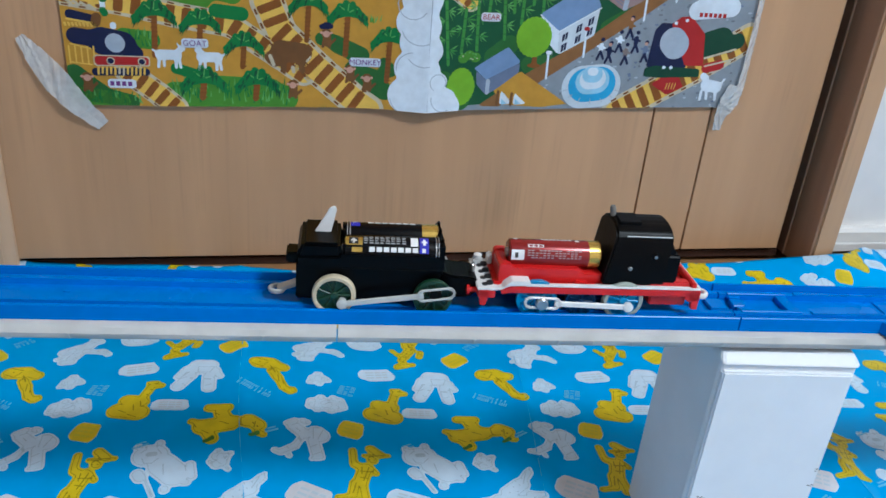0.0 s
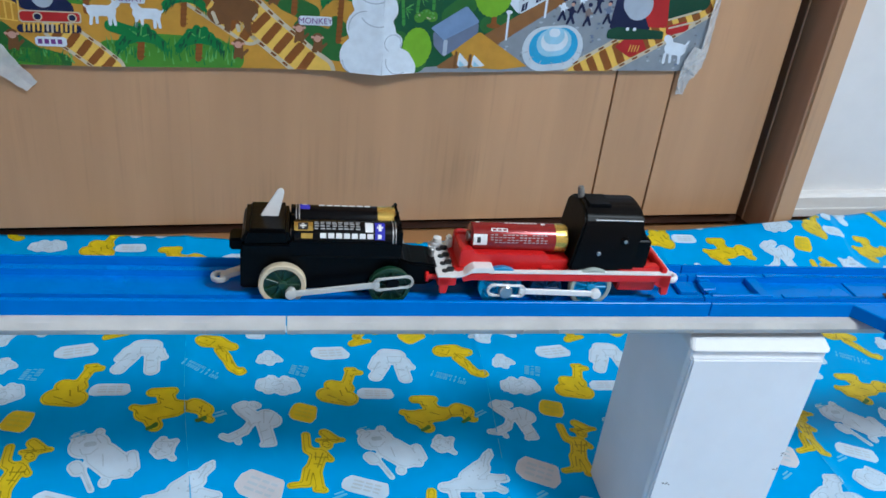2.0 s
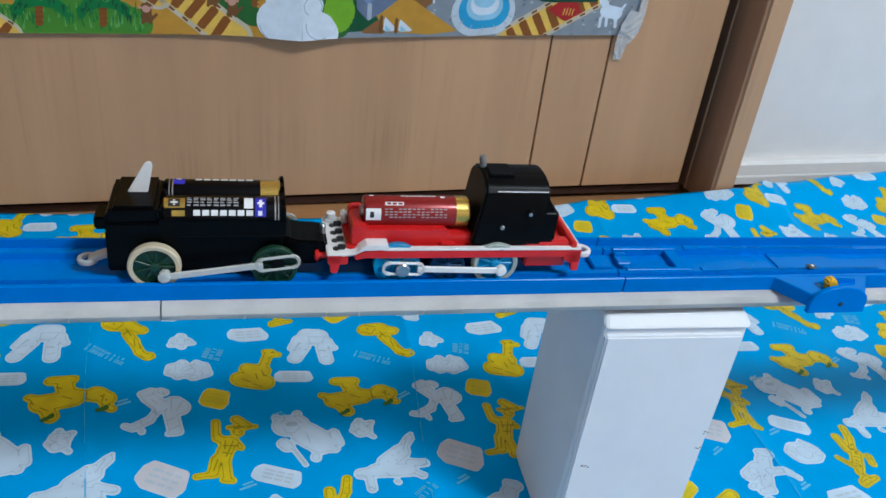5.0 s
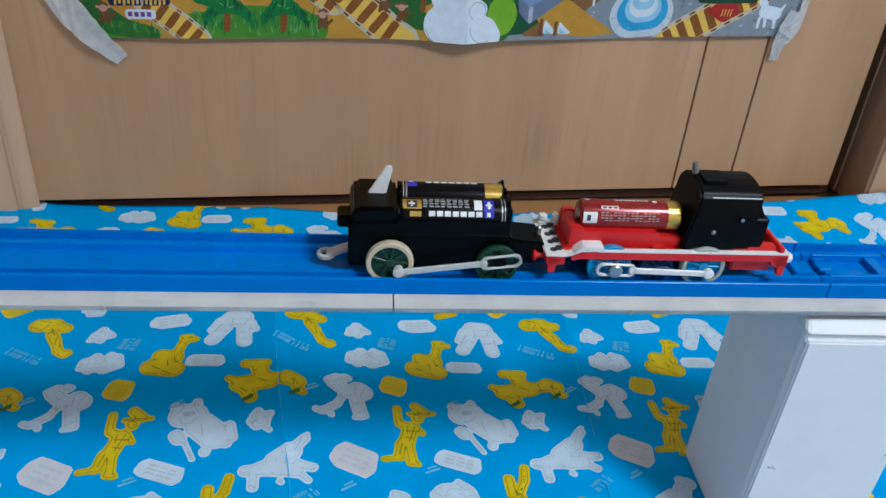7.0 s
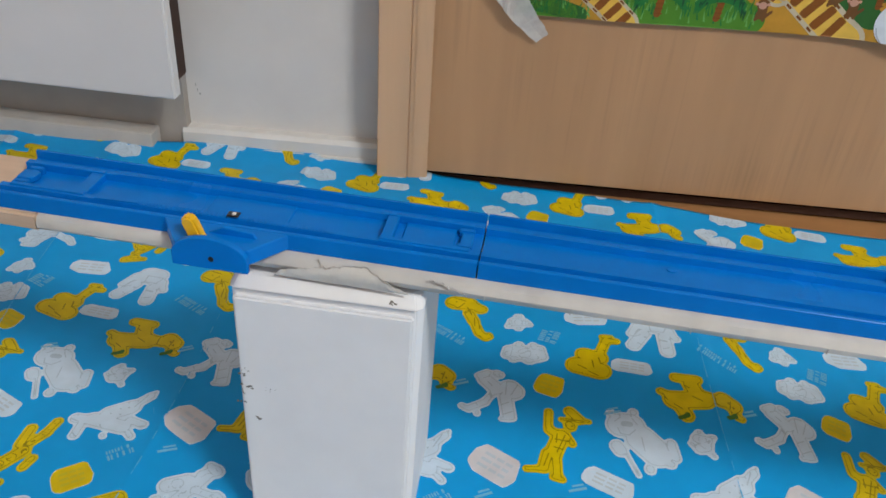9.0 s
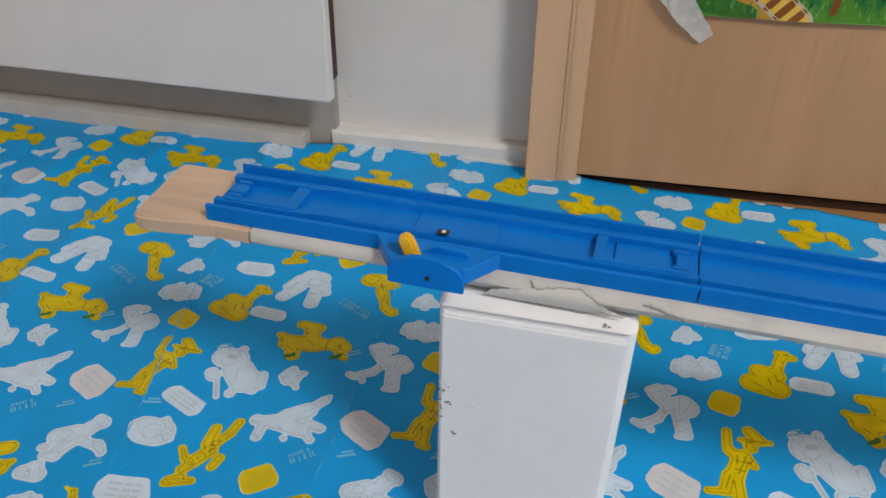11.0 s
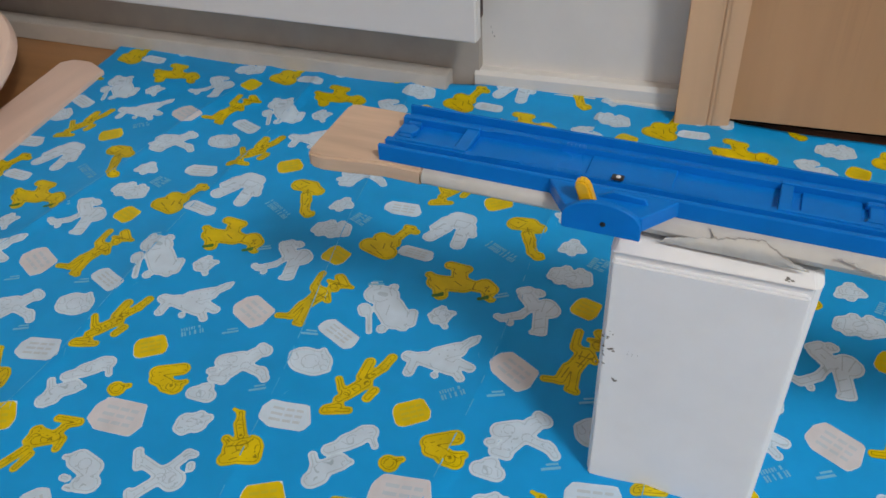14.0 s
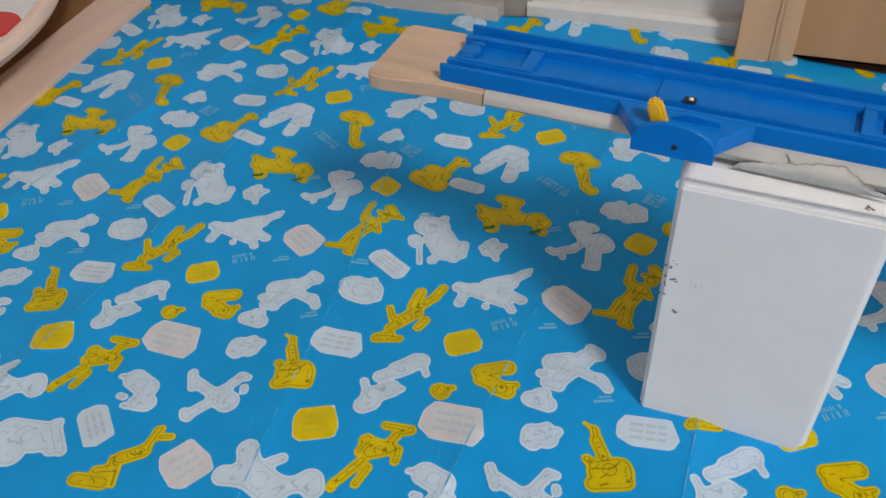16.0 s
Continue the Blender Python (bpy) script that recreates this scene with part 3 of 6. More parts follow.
figure("dancer", "yellow", 0.006, -0.046, [(7, 26, 13, 20, 3.7), (2, 19, 19, 19, 1.8), (7, 15, 8, 14, 3.7), (-6, 24, -6, 13, 2.8), (-5, 10, 2, 5, 3.6), (2, 6, -2, -6, 5.5), (6, 6, 9, 1, 2.5), (-6, -8, -8, -19, 3.9), (-1, -9, 0, -23, 3.3), (-18, -21, -10, -20, 2.4), (-2, -25, 3, -26, 2.4)], k=1.7,
       art=[(3.4, 19.7, 16.0, 18.9, 0.38), (4.8, 14.7, 5.4, 14.7, 0.46), (8.5, 14.3, 9.1, 14.3, 0.46), (4.2, 11.3, 7.9, 10.9, 0.38), (-1.6, 3.3, 7.6, 2.3, 0.4), (-2.1, -2.6, 3.6, -4.0, 0.4), (4.5, 6.9, -0.2, -6.1, 0.38), (-5.3, -8.0, -8.0, -17.4, 0.38), (-14.7, -22.6, -11.2, -23.0, 0.38), (-9.9, -24.3, -5.3, -24.8, 0.38), (-0.4, 7.4, -0.9, 0.7, 0.38), (8.8, 6.5, 4.8, -0.8, 0.38)])
figure("dino", "white", 0.112, -0.068, [(-25, -7, -20, -7, 4.4), (-20, -12, -20, -20, 3.3), (-15, -6, 5, -9, 5.8), (-7, -0, 3, 7, 6.6), (4, 9, 11, 18, 3.6), (9, 15, 13, 22, 1.5), (7, -3, 16, -6, 3.5), (10, -13, 13, -16, 2.7), (-4, -17, -3, -18, 2.0)], k=1.7,
       art=[(-25.2, -4.0, -25.1, -4.4, 0.53), (-27.7, -7.8, -22.4, -9.2, 0.38), (0.0, 10.9, 0.2, 10.5, 0.53), (1.9, 6.8, 2.1, 6.3, 0.53), (-2.8, 5.3, -2.6, 4.9, 0.53), (5.0, 13.2, 5.2, 12.8, 0.53), (-0.8, 0.4, -0.6, 0.0, 0.53), (-6.6, 0.3, -6.4, -0.1, 0.53), (12.6, -8.0, 17.5, -7.0, 0.38), (9.1, -18.8, 12.6, -16.3, 0.38), (-9.2, -9.2, -5.6, -14.1, 0.38), (-22.1, -18.0, -18.8, -20.5, 0.38), (9.3, 18.4, 5.0, 7.6, 0.38)])
figure("pig", "white", 0.0291, -0.0991, [(-4, -0, 4, -0, 10.4), (-13, 2, -10, -1, 2.3), (4, 11, 8, 6, 2.3), (10, -2, 13, -3, 2.2)], k=1.7)
figure("tall", "yellow", 0.0657, -0.1093, [(-11, -23, 3, -18, 2.5), (-10, -21, -4, -17, 3.3), (-6, -12, -4, -9, 3.4), (-13, 3, -8, -4, 2.2), (-8, -4, -3, -6, 2.1), (-3, -6, 4, 5, 4.7), (10, -6, 12, 1, 2.9), (0, 9, 0, 22, 3.5), (5, 11, 10, 20, 3.1), (10, 21, 12, 30, 3.1)], k=1.7)
figure("plane", "white", 0.1761, -0.1191, [(-16, 5, -7, 10, 5.9), (-20, -5, -18, -4, 2.7), (-15, -10, -8, -10, 3.4), (-9, -5, 1, 14, 5.0), (-0, 16, 6, 20, 4.7), (2, 23, 8, 19, 3.2), (-0, 5, 14, 2, 3.4), (12, 4, 18, -2, 3.0)], k=1.7)
# plainer word tags: many-sided plates
TAGS = {}


def tag(name, color, x, y, w, h, turn, cut=0.3):
    TAGS[name] = (color, x, y, w, h, turn, cut)


tag("plate_a", "yellow", 0.0, 0.0005, 19, 18, -18, 0.35)
tag("plate_b", "white", 0.025, 0.0715, 30, 16, 6, 0.55)
tag("plate_c", "white", 0.0545, 0.0235, 27, 12, -4, 0.3)
tag("plate_d", "white", 0.036, -0.071, 31, 14, -24, 0.3)
tag("plate_e", "pink", 0.155, -0.0675, 31, 22, -28, 0.45)
tag("plate_f", "yellow", 0.106, -0.1175, 22, 18, 35, 0.3)
SLOGANS = ((0.113, 0.041, -30, 28, 2), (0.003, 0.046, 72, 12, 3), (0.125, -0.098, 35, 14, 2))

# the mat's nearer strip carries other figures
NEAR = {
    "wing": ("yellow", 0.0219, -0.1695, [(-20, 22, -14, 20, 0.9), (-14, 20, -11, 14, 2.4), (-11, 13, -5, 5, 3.4), (-13, 1, -9, -1, 2.7), (-5, -4, 4, 1, 6.5), (-6, -12, 9, -6, 4.5), (9, 1, 10, -2, 2.3)], 1.8, 0.0),
    "flyer": ("white", 0.1699, -0.2016, [(-20, 10, -14, 1, 2.8), (-14, 5, 1, 1, 3.5), (5, 1, 11, -1, 6.9), (3, -2, -6, -17, 3.4), (-9, -15, -4, -18, 2.3), (5, 7, 9, 17, 3.1), (9, 18, 13, 18, 2.4), (15, 11, 16, 9, 2.3)], 1.8, 0.0),
    "lad": ("yellow", 0.0906, -0.2053, [(-3, 19, 11, 21, 2.5), (5, 16, 12, 20, 2.1), (4, 11, 5, 14, 2.8), (-9, 9, -10, -1, 2.1), (-10, 7, 6, 7, 3.1), (-4, 1, 4, 6, 4.5), (10, 7, 11, -0, 2.4), (-6, -5, -12, -19, 2.7), (-1, -8, -3, -19, 2.3), (-14, -22, -14, -25, 2.6)], 1.8, 0.0),
    "chick": ("white", 0.1268, -0.2133, [(-7, 6, 4, 3, 6.8), (5, -7, 10, -6, 5.8), (-16, 5, -13, 6, 1.6), (-8, -7, -5, -7, 2.0), (-2, -12, 1, -12, 1.6)], 1.8, 0.0),
    "ranger": ("white", 0.0777, -0.1549, [(-8, -23, -5, -20, 5.6), (-7, -16, 2, -8, 5.7), (-15, -8, -11, -13, 2.3), (5, -8, 8, -6, 1.9), (-8, -2, -1, 4, 3.9), (0, 6, 5, 11, 5.9), (7, 15, 10, 16, 5.5), (13, 13, 17, 8, 1.9)], 1.8, 0.0),
    "cheek": ("yellow", 0.1356, -0.1373, [(-12, 2, 2, 9, 5.0), (-9, -3, -2, -4, 4.9), (1, -6, 6, -6, 5.5), (7, -2, 10, 0, 2.2)], 1.8, 0.0),
    "bud": ("yellow", 0.107, -0.155, [(-1, 0, 1, -1, 5), (4, 3, 6, 4, 2)], 2.0, 0.0),
    "crest": ("white", 0.168, -0.164, [(-4, 0, 4, 0, 6), (6, 5, 8, 6, 3), (-5, -5, -2, -6, 4), (0, 5, 2, 7, 3)], 2.0, 0.0),
    "snout": ("white", 0.160, -0.141, [(-4, -2, 6, -2, 5), (0, 3, 2, 4, 4)], 2.0, 0.0),
    "tail": ("white", 0.038, -0.238, [(-6, 0, 10, -4, 9), (-14, 12, -8, 4, 6), (16, 0, 28, 8, 5), (26, 8, 30, 4, 6), (-18, -6, -10, -4, 6), (2, 10, 6, 14, 3)], 3.0, 0.0),
    "cub": ("white", 0.0939, -0.2614, [(-18, -2, 0, 2, 10), (-8, -12, -12, -10, 8), (2, 12, 4, 14, 2.6), (3, 12, 18, -1, 3), (8, 2, 12, -1, 5)], 2, 0.0),
    "kid": ("yellow", 0.1515, -0.2494, [(4, 6, 4, 17, 2.5), (3, 17, 5, 19, 1.8), (8, 14, 13, 16, 2.2), (-5, -5, 4, 3, 4.3), (-9, -7, -5, -13, 2.1), (-13, -16, -4, -11, 2.8), (-2, -13, 1, -20, 1.7), (-20, -24, -5, -21, 4.1)], 1.8, 0.0),
}
NEAR_TAGS = ((("white"), 0.035, -0.1425, 32, 19, 8, 0.5), ("pink", 0.122, -0.1735, 36, 24, 4, 0.5), ("yellow", 0.050, -0.198, 25, 21, 28, 0.3), ("white", 0.119, -0.242, 28, 17, -40, 0.3), ("pink", 0.1825, -0.245, 25, 26, 60, 0.4))

prints = {}


def lay(kind, verts, faces, x, y, turn, lift):
    c, s = math.cos(radians(turn)), math.sin(radians(turn))
    v = np.asarray(verts) / 1000.0
    wx, wy = x + c * v[:, 0] - s * v[:, 1], y + s * v[:, 0] + c * v[:, 1]
    if wx.min() < MX0 - 0.001 or wx.max() > MX1 or wy.max() > mat_back(float(np.mean(wx))) - 0.003:
        wx = np.clip(wx, MX0 + 0.001, MX1 - 0.001)
        wy = np.minimum(wy, mat_back(wx) - 0.0008)
    allv, allf, n = prints.setdefault(kind, ([], [], [0]))
    allv.append(np.stack([wx, wy, mat_z(wx, wy) + lift], -1))
    allf.extend([[i + n[0] for i in f] for f in faces])
    n[0] += len(v)


def plate(w, h, cut):
    a, b = w / 2, h / 2
    return [(-a, -b * (1 - cut)), (-a * (1 - cut), -b), (a * 0.8, -b), (a, -b * 0.3), (a * (1 - cut * 0.6), b), (-a * 0.75, b), (-a, b * 0.4)]


hoof = strokes([(-2.6, 0, 2.8, 0.6, 1.6), (2.0, 1.4, 3.4, 2.0, 1.2)], 1.0, 0.7)
shapes = {}
for i, (n, (color, x, y, prims, k, turn, art)) in enumerate(FIG.items()):
    shapes[n] = (color, x, y, turn, strokes(prims, k, 1.2), strokes(prims, k, 1.2, -0.45), line_art(prims, k, 0.45, i, 0.62, art))
near_shapes = {}
for i, (n, (color, x, y, prims, k, turn)) in enumerate(NEAR.items()):
    near_shapes[n] = (color, x, y, turn, strokes(prims, k, 1.2), strokes(prims, k, 1.2, -0.45), line_art(prims, k, 0.5, 50 + i, 0.62))
LINE = {"white": "line", "pink": "line", "yellow": "ochre"}


def sag(x, y):
    """How far the mat's slack carries its print towards the door."""
    run = np.interp(x, (-0.35, -0.2, -0.05, 0.05, 0.10, 0.15, 0.21, 0.28, 0.34, 0.42, 0.6, 0.8), (0, 0, 0, 0, 0, 0, -1, -6, -7, -5, -4, 0))
    return y + 0.001 * run * np.interp(y, (-0.13, -0.05, 0.0, 0.05), (0.2, 0.5, 1.0, 1.15))


def lay_figure(s, x, y):
    y = sag(x, y)
    color, _, _, turn, body, rim, art = s
    lay("edge" if color != "yellow" else "ochre_edge", *rim, x, y, turn, 0.00025)
    lay(color, *body, x, y, turn, 0.0004)
    lay(LINE[color], *art, x, y, turn, 0.00055)


def lay_tag(color, x, y, w, h, turn, cut):
    y = sag(x, y)
    pts = plate(w, h, cut)
    for hue, k, lift in (("edge", 1.03, 0.00025), (color, 1.0, 0.0004)):
        q = np.array([(k * a, k * b) for a, b in pts])
        lay(hue, *filled(outline(q), q.min(0) - 3, q.max(0) + 3, 2.4), x, y, turn, lift)
    for r in (-0.22, 0.0, 0.22):
        for c0, c1 in ((-0.3, -0.08), (-0.04, 0.12), (0.16, 0.3)):
            q = [(w * c0, h * r - h * 0.05), (w * c1, h * r - h * 0.05), (w * c1, h * r + h * 0.05), (w * c0, h * r + h * 0.05)]
            lay("faint" if color != "yellow" else "ochre_edge", q, [range(4)], x, y, turn, 0.00055)


for a in range(-5, 9):
    for b in range(-5, 3):
        ox, oy = a * P_X + b * SKEW, b * P_Y
        near = b < 0
        for n, s in shapes.items():
            if MX0 - 0.02 < s[1] + ox < MX1 + 0.02 and s[2] + oy < 0.33 and s[2] + oy > MY0 + 0.03 and not (-0.30 < s[2] + oy < -0.13):
                lay_figure(s, s[1] + ox, s[2] + oy)
        for color, x, y, w, h, turn, cut in TAGS.values():
            if MX0 < x + ox < MX1 and y + oy < 0.32 and y + oy > MY0 + 0.03 and not (-0.30 < y + oy < -0.13):
                lay_tag(color, x + ox, y + oy, w, h, turn, cut)
        for x, y, turn, w, rows_ in SLOGANS:
            if MX0 + 0.02 < x + ox < MX1 - 0.02 and -0.13 < y + oy < 0.24:
                for r in range(rows_):
                    tall = 2.1 if r % 2 == 0 else 1.4
                    c0 = -w / 2
                    while c0 < w / 2:
                        wide = 0.8 + 0.7 * abs(math.sin(c0 * 3.7 + r))
                        cell = [(c0, r * 4.4 - tall), (c0 + wide, r * 4.4 - tall), (c0 + wide, r * 4.4 + tall), (c0, r * 4.4 + tall)]
                        lay("pale", cell, [range(4)], x + ox, sag(x + ox, y + oy), turn, 0.0004)
                        c0 += wide + 0.7 + (1.6 if abs(math.sin(c0)) > 0.93 else 0)
    for n, s in near_shapes.items():
        if MX0 < s[1] + a * P_X < MX1:
            lay_figure(s, s[1] + a * P_X, s[2])
    for color, x, y, w, h, turn, cut in NEAR_TAGS:
        if MX0 < x + a * P_X < MX1:
            lay_tag(color, x + a * P_X, y, w, h, turn, cut)
for a in range(-5, 9):  # dark hooves on the yellow figure
    for dx, dy in ((-0.0129, -0.0164), (0.0182, -0.0110)):
        x, y = 0.098 + a * P_X, 0.001
        if MX0 + 0.03 < x < MX1 - 0.03:
            lay("green", *hoof, x + dx, sag(x, y) + dy, 20, 0.00058)
for a in range(-5, 9):  # small brush marks between the figures
    for x, y, turn in ((0.128, -0.005, 25), (0.018, -0.078, 20), (0.150, -0.090, 28), (0.040, -0.018, 18), (0.008, -0.130, 24)):
        x += a * P_X
        if MX0 + 0.03 < x < MX1 - 0.03:
            for k, (w, h) in enumerate(((11, 0.9), (7, 0.7))):
                lay("pale", [(-w / 2, -h), (w / 2, -h), (w / 2, h), (-w / 2, h)], [range(4)], x, sag(x, y) + 0.003 * k, turn, 0.0004)
# paler blue that paints the bright crests of the creases
M["mat_glint"] = mat("mat_glint", (0.07, 0.43, 0.78), rough=0.3, spec=0.4, var=0.1, scale=200)
glint = random.Random(7)
for cx, slant in CREASES:  # highlights of the folds painted as pale lines, broken here and there
    y = -0.60
    while y < 0.23:
        if -0.72 < cx < 0.75 and glint.random() < 0.72 + 0.25 * math.sin(y * 11 + cx * 30):
            pts = []
            for q in (y, y + 0.0065):
                x = cx + slant * (q - 0.05) + 0.002 * math.sin(q * 24 + cx * 40)
                pts.append((x, q))
            w = glint.uniform(0.12, 0.42)
            lay("glint", [(-w, 0), (w, 0), (w + 1000 * (pts[1][0] - pts[0][0]), 6.5), (-w + 1000 * (pts[1][0] - pts[0][0]), 6.5)], [range(4)], pts[0][0], pts[0][1], 0, 0.0007)
            if glint.random() < 0.10:  # a short wrinkle's painted highlight beside the fold
                x, a = pts[0][0] + glint.uniform(-0.012, 0.012), glint.uniform(55, 125)
                lay("glint", [(0, 0), (glint.uniform(5, 14), 0.05), (glint.uniform(3, 5), 0.35)], [range(3)], x, pts[0][1], a, 0.0007)
        y += 0.0066
M["mat_faint"] = mat("mat_faint", (0.48, 0.56, 0.64), rough=0.36, spec=0.28, var=0.06, scale=90)
M["mat_ochre_edge"] = mat("mat_ochre_edge", (0.55, 0.47, 0.02), rough=0.36, spec=0.28, var=0.06, scale=90)
for kind, (allv, allf, n) in prints.items():
    me = bpy.data.meshes.new(kind + "_print")
    me.from_pydata(np.concatenate(allv).tolist(), [], allf)
    me.polygons.foreach_set("use_smooth", [True] * len(me.polygons))
    me.materials.append(M["mat_" + kind])
    ob = new(kind + "_print", me)
    ob.parent = play_mat
    ob["kind"] = "stuff"

# a pale board and a round tray beyond the mat
board = part("board", prism([(-0.725, -0.5), (-0.672, -0.5), (-0.719, 0.019), (-0.7242, 0.068), (-0.7356, 0.202), (-0.7617, 0.215), (-0.783, 0.2145), (-0.7937, 0.205), (-0.779, 0.053)], 0.0085, "z", FLOOR_Z, 0.0008), M["pinkboard"])
tagged(board, "thin pale pink board lying along the edge of the mat", "board")
tray = thing("round_tray", pose(-0.991, -0.014, FLOOR_Z), "round white tray with red spots and a wooden rim", "tray")
part("rim", lathe([(0.140, 0.0), (0.150, 0.0), (0.168, 0.012), (0.235, 0.030), (0.258, 0.039), (0.2643, 0.047), (0.2635, 0.052), (0.260, 0.0555), (0.253, 0.0555), (0.2495, 0.053), (0.2495, 0.044)], n=96, caps=False), M["pinkboard"], tray, "pale wooden rim", True)
part("base", lathe([(0.139, 0.002), (0.160, 0.012), (0.232, 0.032), (0.249, 0.043), (0.249, 0.0500), (0.10, 0.0505)], n=96), M["white"], tray, "white disc", True)
for x, y, w in ((0.150, 0.155, 0.033), (0.212, 0.060, 0.028), (0.05, 0.15, 0.033), (-0.113, 0.10, 0.033), (-0.15, -0.06, 0.033), (0.0, -0.15, 0.033), (0.08, 0.02, 0.033)):
    part("spot", lathe([(w, 0.0503), (w * 0.97, 0.0511), (w * 0.2, 0.0512)], pose(x, y, 0), 28), M["red"], tray, "red spot")

# ---- poster ----
poster = thing("poster", WALL, "large folded illustrated map poster taped to the wooden door", "poster")
PV = -0.0035


def poster_bottom(u):
    return 0.1645 + 0.003 * smooth_step(-0.05, 0.27, u) + 0.008 * smooth_step(0.27, 0.59, u) - 0.0016 * np.exp(-((u - 0.26) / 0.03) ** 2)


def poster_v(u, z):
    """How far the paper stands off the door."""
    edge = np.exp(-(z - 0.165) / 0.03)
    return PV - 0.0068 * np.clip(1 - np.abs(u - 0.2675) / 0.062, 0, 1) ** 2 - 0.003 * edge * (0.55 + 0.45 * np.sin(u * 21.0 + 2.0)) * smooth_step(-0.05, 0.1, u) * (1 - smooth_step(0.5, 0.6, u))


def paper(name, verts, faces, material, layer, label=""):
    v = np.asarray(verts, float).reshape(-1, 2)
    u, z = np.clip(v[:, 0], -0.0515, 0.5935), v[:, 1]
    z = np.maximum(z, poster_bottom(u) + 0.0003)
    p = np.stack([u, poster_v(u, z) - layer * 0.00006, z], -1)
    me = bpy.data.meshes.new(name)
    me.from_pydata(p.tolist(), [], [list(f) for f in faces])
    me.polygons.foreach_set("use_smooth", [True] * len(me.polygons))
    me.materials.append(M[material])
    ob = new(name, me)
    ob.parent = poster
    if label:
        ob["label"] = label
    return ob


def patch(name, u0, u1, z0, z1, material, layer, n=40, m=12):
    """A rectangle of the paper, following its bend."""
    us, zs = np.linspace(u0, u1, n), np.linspace(0, 1, m)
    g = [(a, max(z0, float(poster_bottom(a))) + b * (z1 - max(z0, float(poster_bottom(a))))) for a in us for b in zs]
    f = [(i * m + j, (i + 1) * m + j, (i + 1) * m + j + 1, i * m + j + 1) for i in range(n - 1) for j in range(m - 1)]
    return paper(name, g, f, material, layer)


def blot(name, prims, material, layer, k=2.0, step=1.6):
    """A printed shape from strokes in millimetres."""
    v, f = strokes(prims, k, step)
    return paper(name, v / 1000.0, f, material, layer)


def poly(name, pts, material, layer):
    p = np.array(pts, float)
    lo, hi = p.min(0), p.max(0)
    if max(hi - lo) < 13:
        return paper(name, p / 1000, [range(len(pts))], material, layer)
    v, f = filled(outline(p), lo - 2.5, hi + 2.5, 2.2)
    return paper(name, v / 1000, f, material, layer)


patch("sheet", -0.052, 0.594, 0.0, 0.52, "paper", 0, 216, 30)
patch("ochre_ground", -0.0515, 0.2665, 0.0, 0.519, "ochre", 1, 110, 30)
patch("street_ground", 0.2695, 0.5935, 0.0, 0.519, "street", 1, 110, 30)
rnd = random.Random(4)
def tufts(u0, u1, z0, z1, n, hues, tall=8, layer=3):
    """Blades of printed grass."""
    for i in range(n):
        u, z = rnd.uniform(u0, u1), rnd.uniform(z0, z1)
        poly("grass_blade", [(u, z), (u + 1.7, z), (u + 0.9 + rnd.uniform(-2.2, 2.2), z + rnd.uniform(0.6, 1.1) * tall)], rnd.choice(hues), layer)


# grass on the left half
blot("grass", [(-45, 172, -10, 168, 9), (38, 176, 135, 175, 12), (60, 186, 122, 184, 9)], "grass", 2, 8)
blot("hedge", [(-46, 192, -30, 178, 9), (-30, 176, 0, 168, 7)], "hedge", 2, 6)
blot("grass", [(-10, 270, 60, 262, 12), (60, 275, 90, 268, 10), (-2, 226, 20, 224, 8)], "grass", 2, 8)
blot("hedge", [(76, 252, 98, 250, 6), (40, 200, 60, 194, 5)], "leaf", 6, 4)
blot("hedge", [(168, 231, 176, 230, 6), (183, 226, 204, 217, 8), (196, 204, 222, 196, 7), (204, 188, 228, 184, 8), (226, 210, 232, 204, 6)], "hedge", 2, 5)
tufts(34, 138, 168, 186, 120, ("leaf", "grass", "paleleaf"), 10)
tufts(-44, 8, 167, 176, 40, ("leaf", "grass", "paleleaf"), 7, 3)
tufts(-4, 26, 218, 230, 24, ("leaf", "paleleaf"), 8)
tufts(0, 90, 262, 280, 50, ("leaf", "paleleaf", "hedge"), 9)
tufts(207, 222, 246, 249, 12, ("grass", "paleleaf"), 7)
tufts(190, 202, 268, 271, 8, ("grass",), 5)


def railway(name, pts, half, step, layer):
    """A printed track: a cream ribbon, yellow bed, brown sleepers and dashes along its rails."""
    p = [Vector((a, b)) for a, b in pts]
    blot(name, [(a.x, a.y, b.x, b.y, half) for a, b in zip(p, p[1:])], "cream", layer, 1.0)
    blot("railway_bed", [(a.x, a.y, b.x, b.y, half * 0.74) for a, b in zip(p, p[1:])], "trackyellow", layer + 1, 1.0)
    run, total = step * 0.3, sum((b - a).length for a, b in zip(p, p[1:]))
    while run < total - 2:
        d = run
        for a, b in zip(p, p[1:]):
            if d <= (b - a).length:
                break
            d -= (b - a).length
        t = (b - a).normalized()
        nrm = Vector((-t.y, t.x))
        c = a + t * d
        for lo, hi, wide, hue in ((-0.72, 0.72, 0.28, "tie"), (0.80, 0.93, 0.2, "sleeper"), (-0.93, -0.80, 0.2, "sleeper")):
            q = [c - t * step * wide + nrm * half * lo, c + t * step * wide + nrm * half * lo, c + t * step * wide + nrm * half * hi, c - t * step * wide + nrm * half * hi]
            poly("sleeper" if hue == "tie" else "rail_dash", [tuple(v) for v in q], hue, layer + 2)
        run += step


